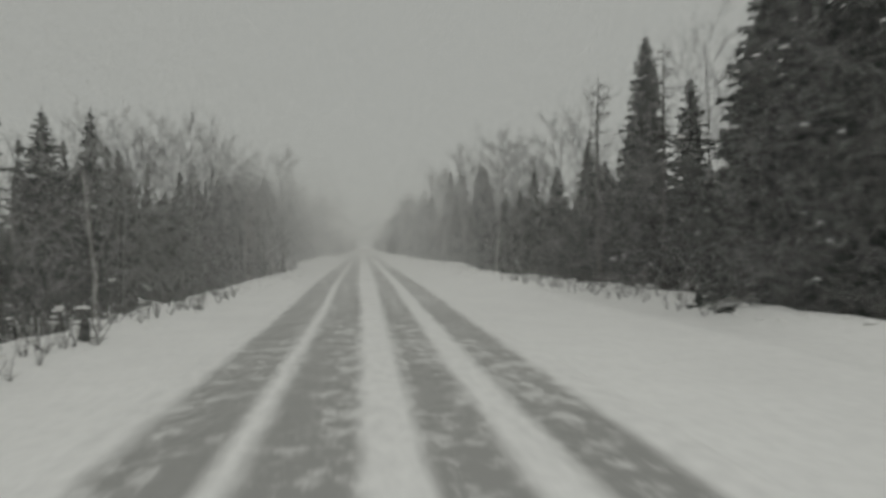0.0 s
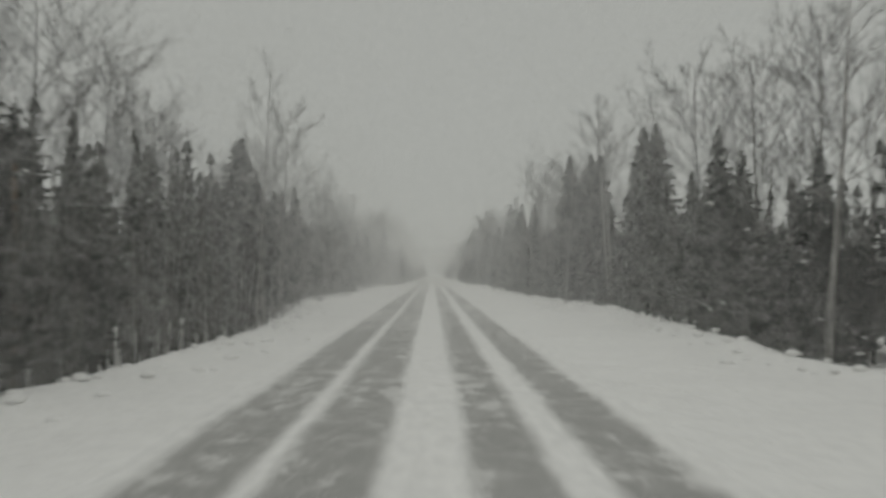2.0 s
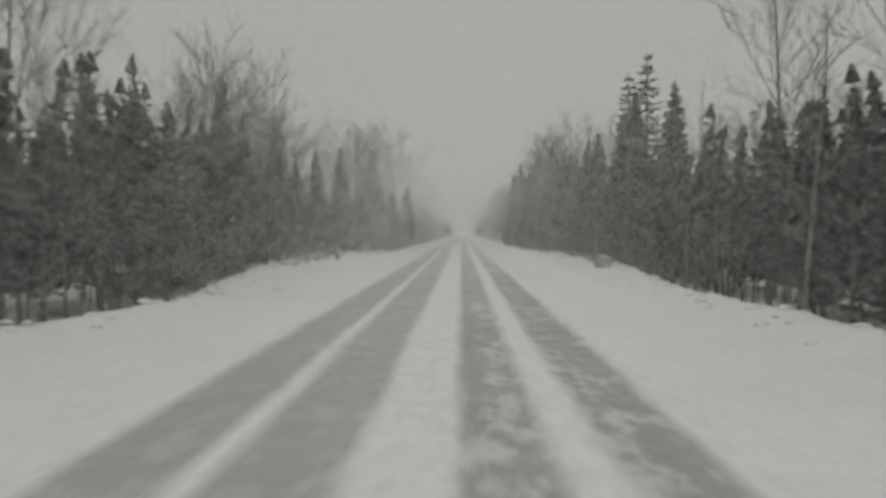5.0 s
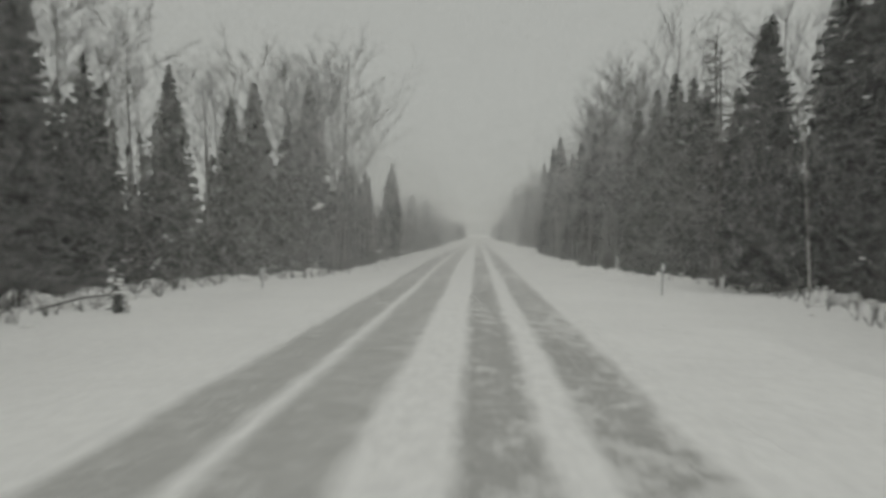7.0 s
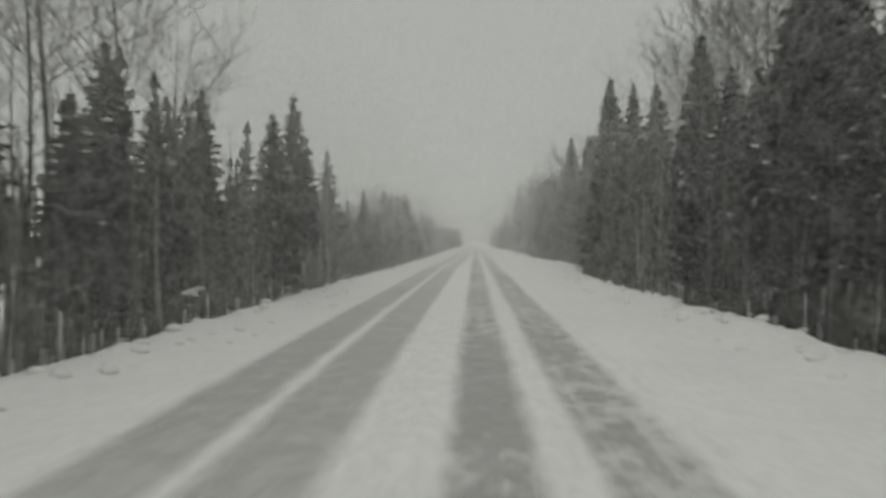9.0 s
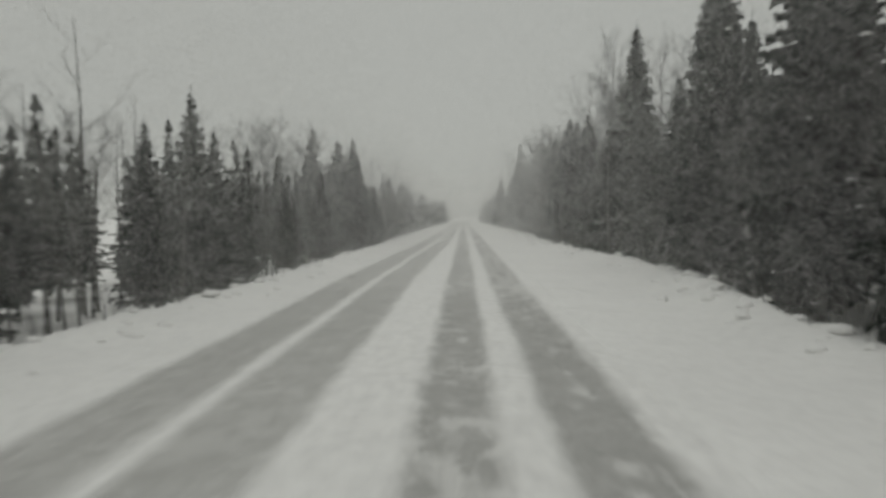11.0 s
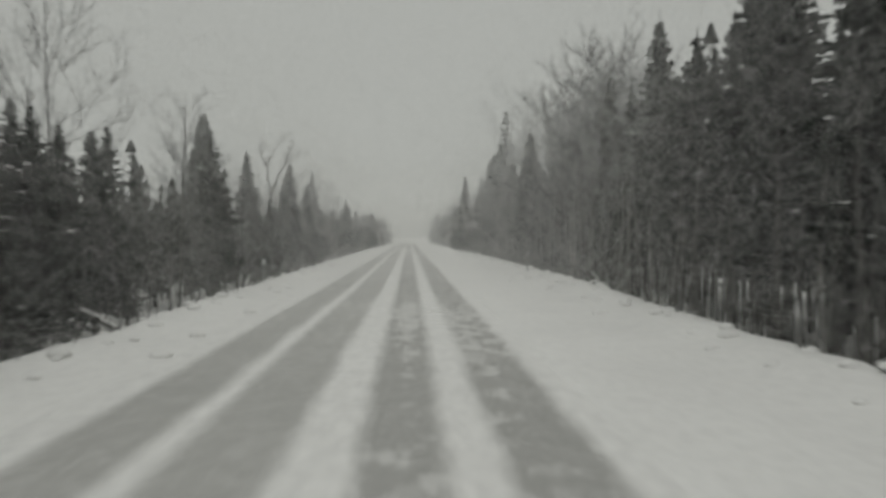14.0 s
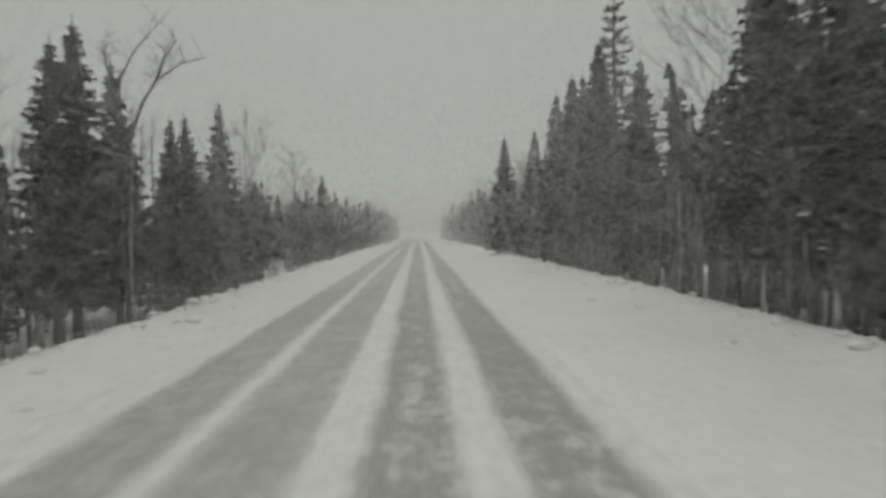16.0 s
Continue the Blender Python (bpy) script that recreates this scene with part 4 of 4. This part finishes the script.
# ---- brush, trunks in the shade and snow clods ----
def build_brush():
    """Stems, saplings and dry stalks at the foot of the wood."""
    rng = random.Random(9)
    thin, stout = Shape(), Shape()
    for side in (-1, 1):
        y = 0.0
        while y < 330:
            y += rng.uniform(0.14, 0.42)
            edge = left_edge(y) if side < 0 else right_edge(y)
            x = edge + side * abs(rng.gauss(0.2, 1.1)) - side * 0.3
            z, h = ground_z(x, y) - 0.05, rng.uniform(0.35, 1.5)
            tip = Vector((x + rng.uniform(-0.3, 0.3) * h, y + rng.uniform(-0.3, 0.3) * h, z + h))
            foot = Vector((x, y, z))
            thin.tube([foot, foot.lerp(tip, 0.55) + Vector((rng.uniform(-0.06, 0.06), 0, 0)), tip], [0.013, 0.010, 0.004], 3)
            for _ in range(2):
                q = foot.lerp(tip, rng.uniform(0.4, 0.9))
                thin.tri(q + Vector((0, 0, 0.01)), q - Vector((0, 0, 0.01)), q + Vector((rng.uniform(-0.3, 0.3), rng.uniform(-0.3, 0.3), rng.uniform(0.05, 0.35))))
            for _ in range(2 if bare_footed(side, y) else rng.random() < 0.5):
                x = edge + side * rng.uniform(2.0, 5.5)
                z = ground_z(x, y) - 0.1
                r = rng.uniform(0.03, 0.085)
                lean = rng.uniform(-0.25, 0.25)
                stout.tube([(x, y, z), (x + lean * 0.4, y, z + 1.6), (x + lean, y + 0.1, z + rng.uniform(3, 5))], [r, r * 0.85, r * 0.5], 5)
    for y0, y1, side, count in ((128, 156, -1, 420), (84, 98, -1, 140), (18, 40, 1, 260), (128, 152, 1, 200), (8, 30, -1, 160)):
        for _ in range(count):
            y = rng.uniform(y0, y1)
            edge = left_edge(y) if side < 0 else right_edge(y)
            x = edge - side * rng.uniform(-1.5, 1.8)
            foot = Vector((x, y, ground_z(x, y) - 0.04))
            for _ in range(4):
                tip = foot + Vector((rng.gauss(0, 0.2), rng.gauss(0, 0.2), rng.uniform(0.2, 0.75)))
                thin.tube([foot, foot.lerp(tip, 0.5) + Vector((rng.uniform(-0.05, 0.05), 0, 0.03)), tip], [0.012, 0.009, 0.004], 3)
    ob = new("brush", thin.mesh("brush", TWIG))
    tagged(ob, "dry brush and bare stems sticking out of the snow", "brush", kind="stuff")
    ob = new("understory_trunks", stout.mesh("understory_trunks", BARK, True))
    tagged(ob, "thin grey trunks in the shade at the foot of the forest", "forest", kind="stuff")


def build_clods():
    """Lumps of ploughed snow along the banks, and snow-covered mounds of brush in the clearings."""
    rng = random.Random(15)
    lumps = Shape()
    for side in (-1, 1):
        y = 0.0
        while y < 300:
            y += rng.uniform(0.15, 0.75)
            edge = left_edge(y) if side < 0 else right_edge(y)
            x = edge - side * abs(rng.gauss(0.0, 0.9))
            size = rng.uniform(0.05, 0.17)
            lumps.lump((x, y, ground_z(x, y) + size * 0.1), size * 1.3, size, size * 0.7, rng, 3, 6)
    for _ in range(90):
        y = rng.uniform(128, 156)
        x = left_edge(y) + rng.uniform(-2.6, 1.4)
        size = rng.uniform(0.15, 0.5)
        lumps.lump((x, y, ground_z(x, y) - 0.02), size * 1.4, size, size * 0.65, rng, 3, 7)
    ob = new("snow_clods", lumps.mesh("snow_clods", SNOW, True))
    tagged(ob, "lumps of ploughed white snow along the road banks", "snow", kind="stuff")


def build_saplings():
    """Thin trunks that stand singly in front of the wood, where its feet are bare."""
    rng = random.Random(51)
    shapes = []
    for k in range(5):
        pole = Shape()
        height, r, lean, bow = 4.4, rng.uniform(0.034, 0.06), rng.uniform(-0.35, 0.35), rng.uniform(-0.15, 0.15)
        pts = [Vector((lean * q + bow * math.sin(3 * q), 0.1 * math.sin(4 * q + k), height * q)) for q in (-0.08, 0.15, 0.4, 0.7, 1.0)]
        pole.tube(pts, [r * 1.15, r, r * 0.85, r * 0.6, r * 0.25], 6)
        for _ in range(9):
            i, q = rng.randrange(1, 4), rng.random()
            foot = pts[i].lerp(pts[i + 1], q)
            tip = foot + Vector((rng.uniform(-0.45, 0.45), rng.uniform(-0.45, 0.45), rng.uniform(-0.12, 0.3)))
            pole.tube([foot, foot.lerp(tip, 0.5) + Vector((0, 0, 0.03)), tip], [0.010, 0.007, 0.003], 3)
        shapes.append(pole.mesh("sapling_trunk", PALE_BARK if k == 2 else GREY_BARK, True))
    for side, y0, y1, count in ((-1, 40, 68, 60), (-1, 160, 186, 50), (1, 160, 182, 40), (1, 234, 290, 130)):
        for _ in range(count):
            y = rng.uniform(y0, y1)
            edge = left_edge(y) if side < 0 else right_edge(y)
            x, k = edge + side * rng.uniform(0.3, 2.4), rng.randrange(5)
            ob = new("sapling_trunk", shapes[k])
            ob.matrix_basis = Matrix.LocRotScale((x, y, ground_z(x, y) - 0.03), Euler((0, 0, rng.random() * 6.28)), Vector((1, 1, 1)) * rng.uniform(0.7, 1.2))
            tagged(ob, "thin pale sapling trunk at the snowy forest edge" if k == 2 else "thin bare grey sapling trunk at the snowy forest edge",
                   "tree", "sapling trunks at the forest edge")


build_brush()
build_saplings()
build_clods()


# ---- long thin slivers that stand in for the haze of falling snow ----
def build_snow_haze():
    rng = np.random.default_rng(3)
    out = []
    # imitated haze, packed denser on some stretches and along the left side
    for y0, y1, count, half, mid in ((4, 40, 74000, 9.5, 0.8), (40, 80, 128000, 9.5, 0.8), (80, 118, 100000, 9.5, 0.8), (118, 290, 370000, 9.5, 0.8), (150, 200, 34000, 9.5, 0.8),
                                     (4, 118, 36000, 3.2, -5.4), (118, 290, 76000, 3.2, -5.4), (236, 280, 13000, 3.0, 6.6)):
        p = np.stack([rng.uniform(-half, half, count) + mid, rng.uniform(y0, y1, count), rng.uniform(0.12, 9.0, count)], -1)
        # a tunnel round the camera's path stays free of slivers
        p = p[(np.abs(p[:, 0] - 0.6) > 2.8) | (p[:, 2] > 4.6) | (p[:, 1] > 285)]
        u = rng.normal(size=(len(p), 3)) * np.array([0.8, 1, 0.9])
        u /= np.linalg.norm(u, axis=1, keepdims=True)
        v = np.cross(u, rng.normal(size=(len(p), 3)))
        v /= np.linalg.norm(v, axis=1, keepdims=True)
        # slivers get longer and wider away from the camera's line
        r = np.clip(np.hypot(p[:, 0] - 0.6, p[:, 2] - 2.3), 2.6, 8.0)[:, None]
        u, v = u * (0.6 + 0.10 * r) * rng.uniform(0.85, 1.15, (len(p), 1)), v * r * 0.00011
        tip, tail = p + u, p - u
        # drop those that still reach into the tunnel
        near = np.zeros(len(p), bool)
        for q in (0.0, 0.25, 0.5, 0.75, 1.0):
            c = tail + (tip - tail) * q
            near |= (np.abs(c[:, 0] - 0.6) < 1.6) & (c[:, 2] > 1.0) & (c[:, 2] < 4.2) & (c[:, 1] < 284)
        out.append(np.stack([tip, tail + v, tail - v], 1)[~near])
    # wider slivers that imitate thicker haze far down the road
    p = np.stack([rng.uniform(-10.2, 11.8, 90000), rng.uniform(290, 450, 90000), rng.uniform(0.12, 11, 90000)], -1)
    u = rng.normal(size=p.shape)
    u /= np.linalg.norm(u, axis=1, keepdims=True)
    v = np.cross(u, rng.normal(size=p.shape))
    v /= np.linalg.norm(v, axis=1, keepdims=True)
    out.append(np.stack([p + u * 0.9, p - u * 0.9 + v * 0.0044, p - u * 0.9 - v * 0.0044], 1))
    # low slivers that imitate haze over the road, kept below the camera
    count = 84000
    p = np.stack([rng.uniform(-3.4, 4.4, count), rng.uniform(6, 300, count), rng.uniform(0.10, 1.35, count)], -1)
    u = rng.normal(size=(count, 3)) * np.array([1, 0.8, 0.10])
    u /= np.linalg.norm(u, axis=1, keepdims=True)
    v = np.cross(u, rng.normal(size=(count, 3)))
    v /= np.linalg.norm(v, axis=1, keepdims=True)
    out.append(np.stack([p + u * 1.3, p - u * 1.3 + v * 0.0007, p - u * 1.3 - v * 0.0007], 1))
    ob = new("snow_haze_slivers", triangles("snow_haze_slivers", np.concatenate(out), HAZE_SLIVER))
    return tagged(ob, "fine white slivers standing in for the haze of falling snow over the road", "snowfall", kind="stuff")


build_snow_haze()
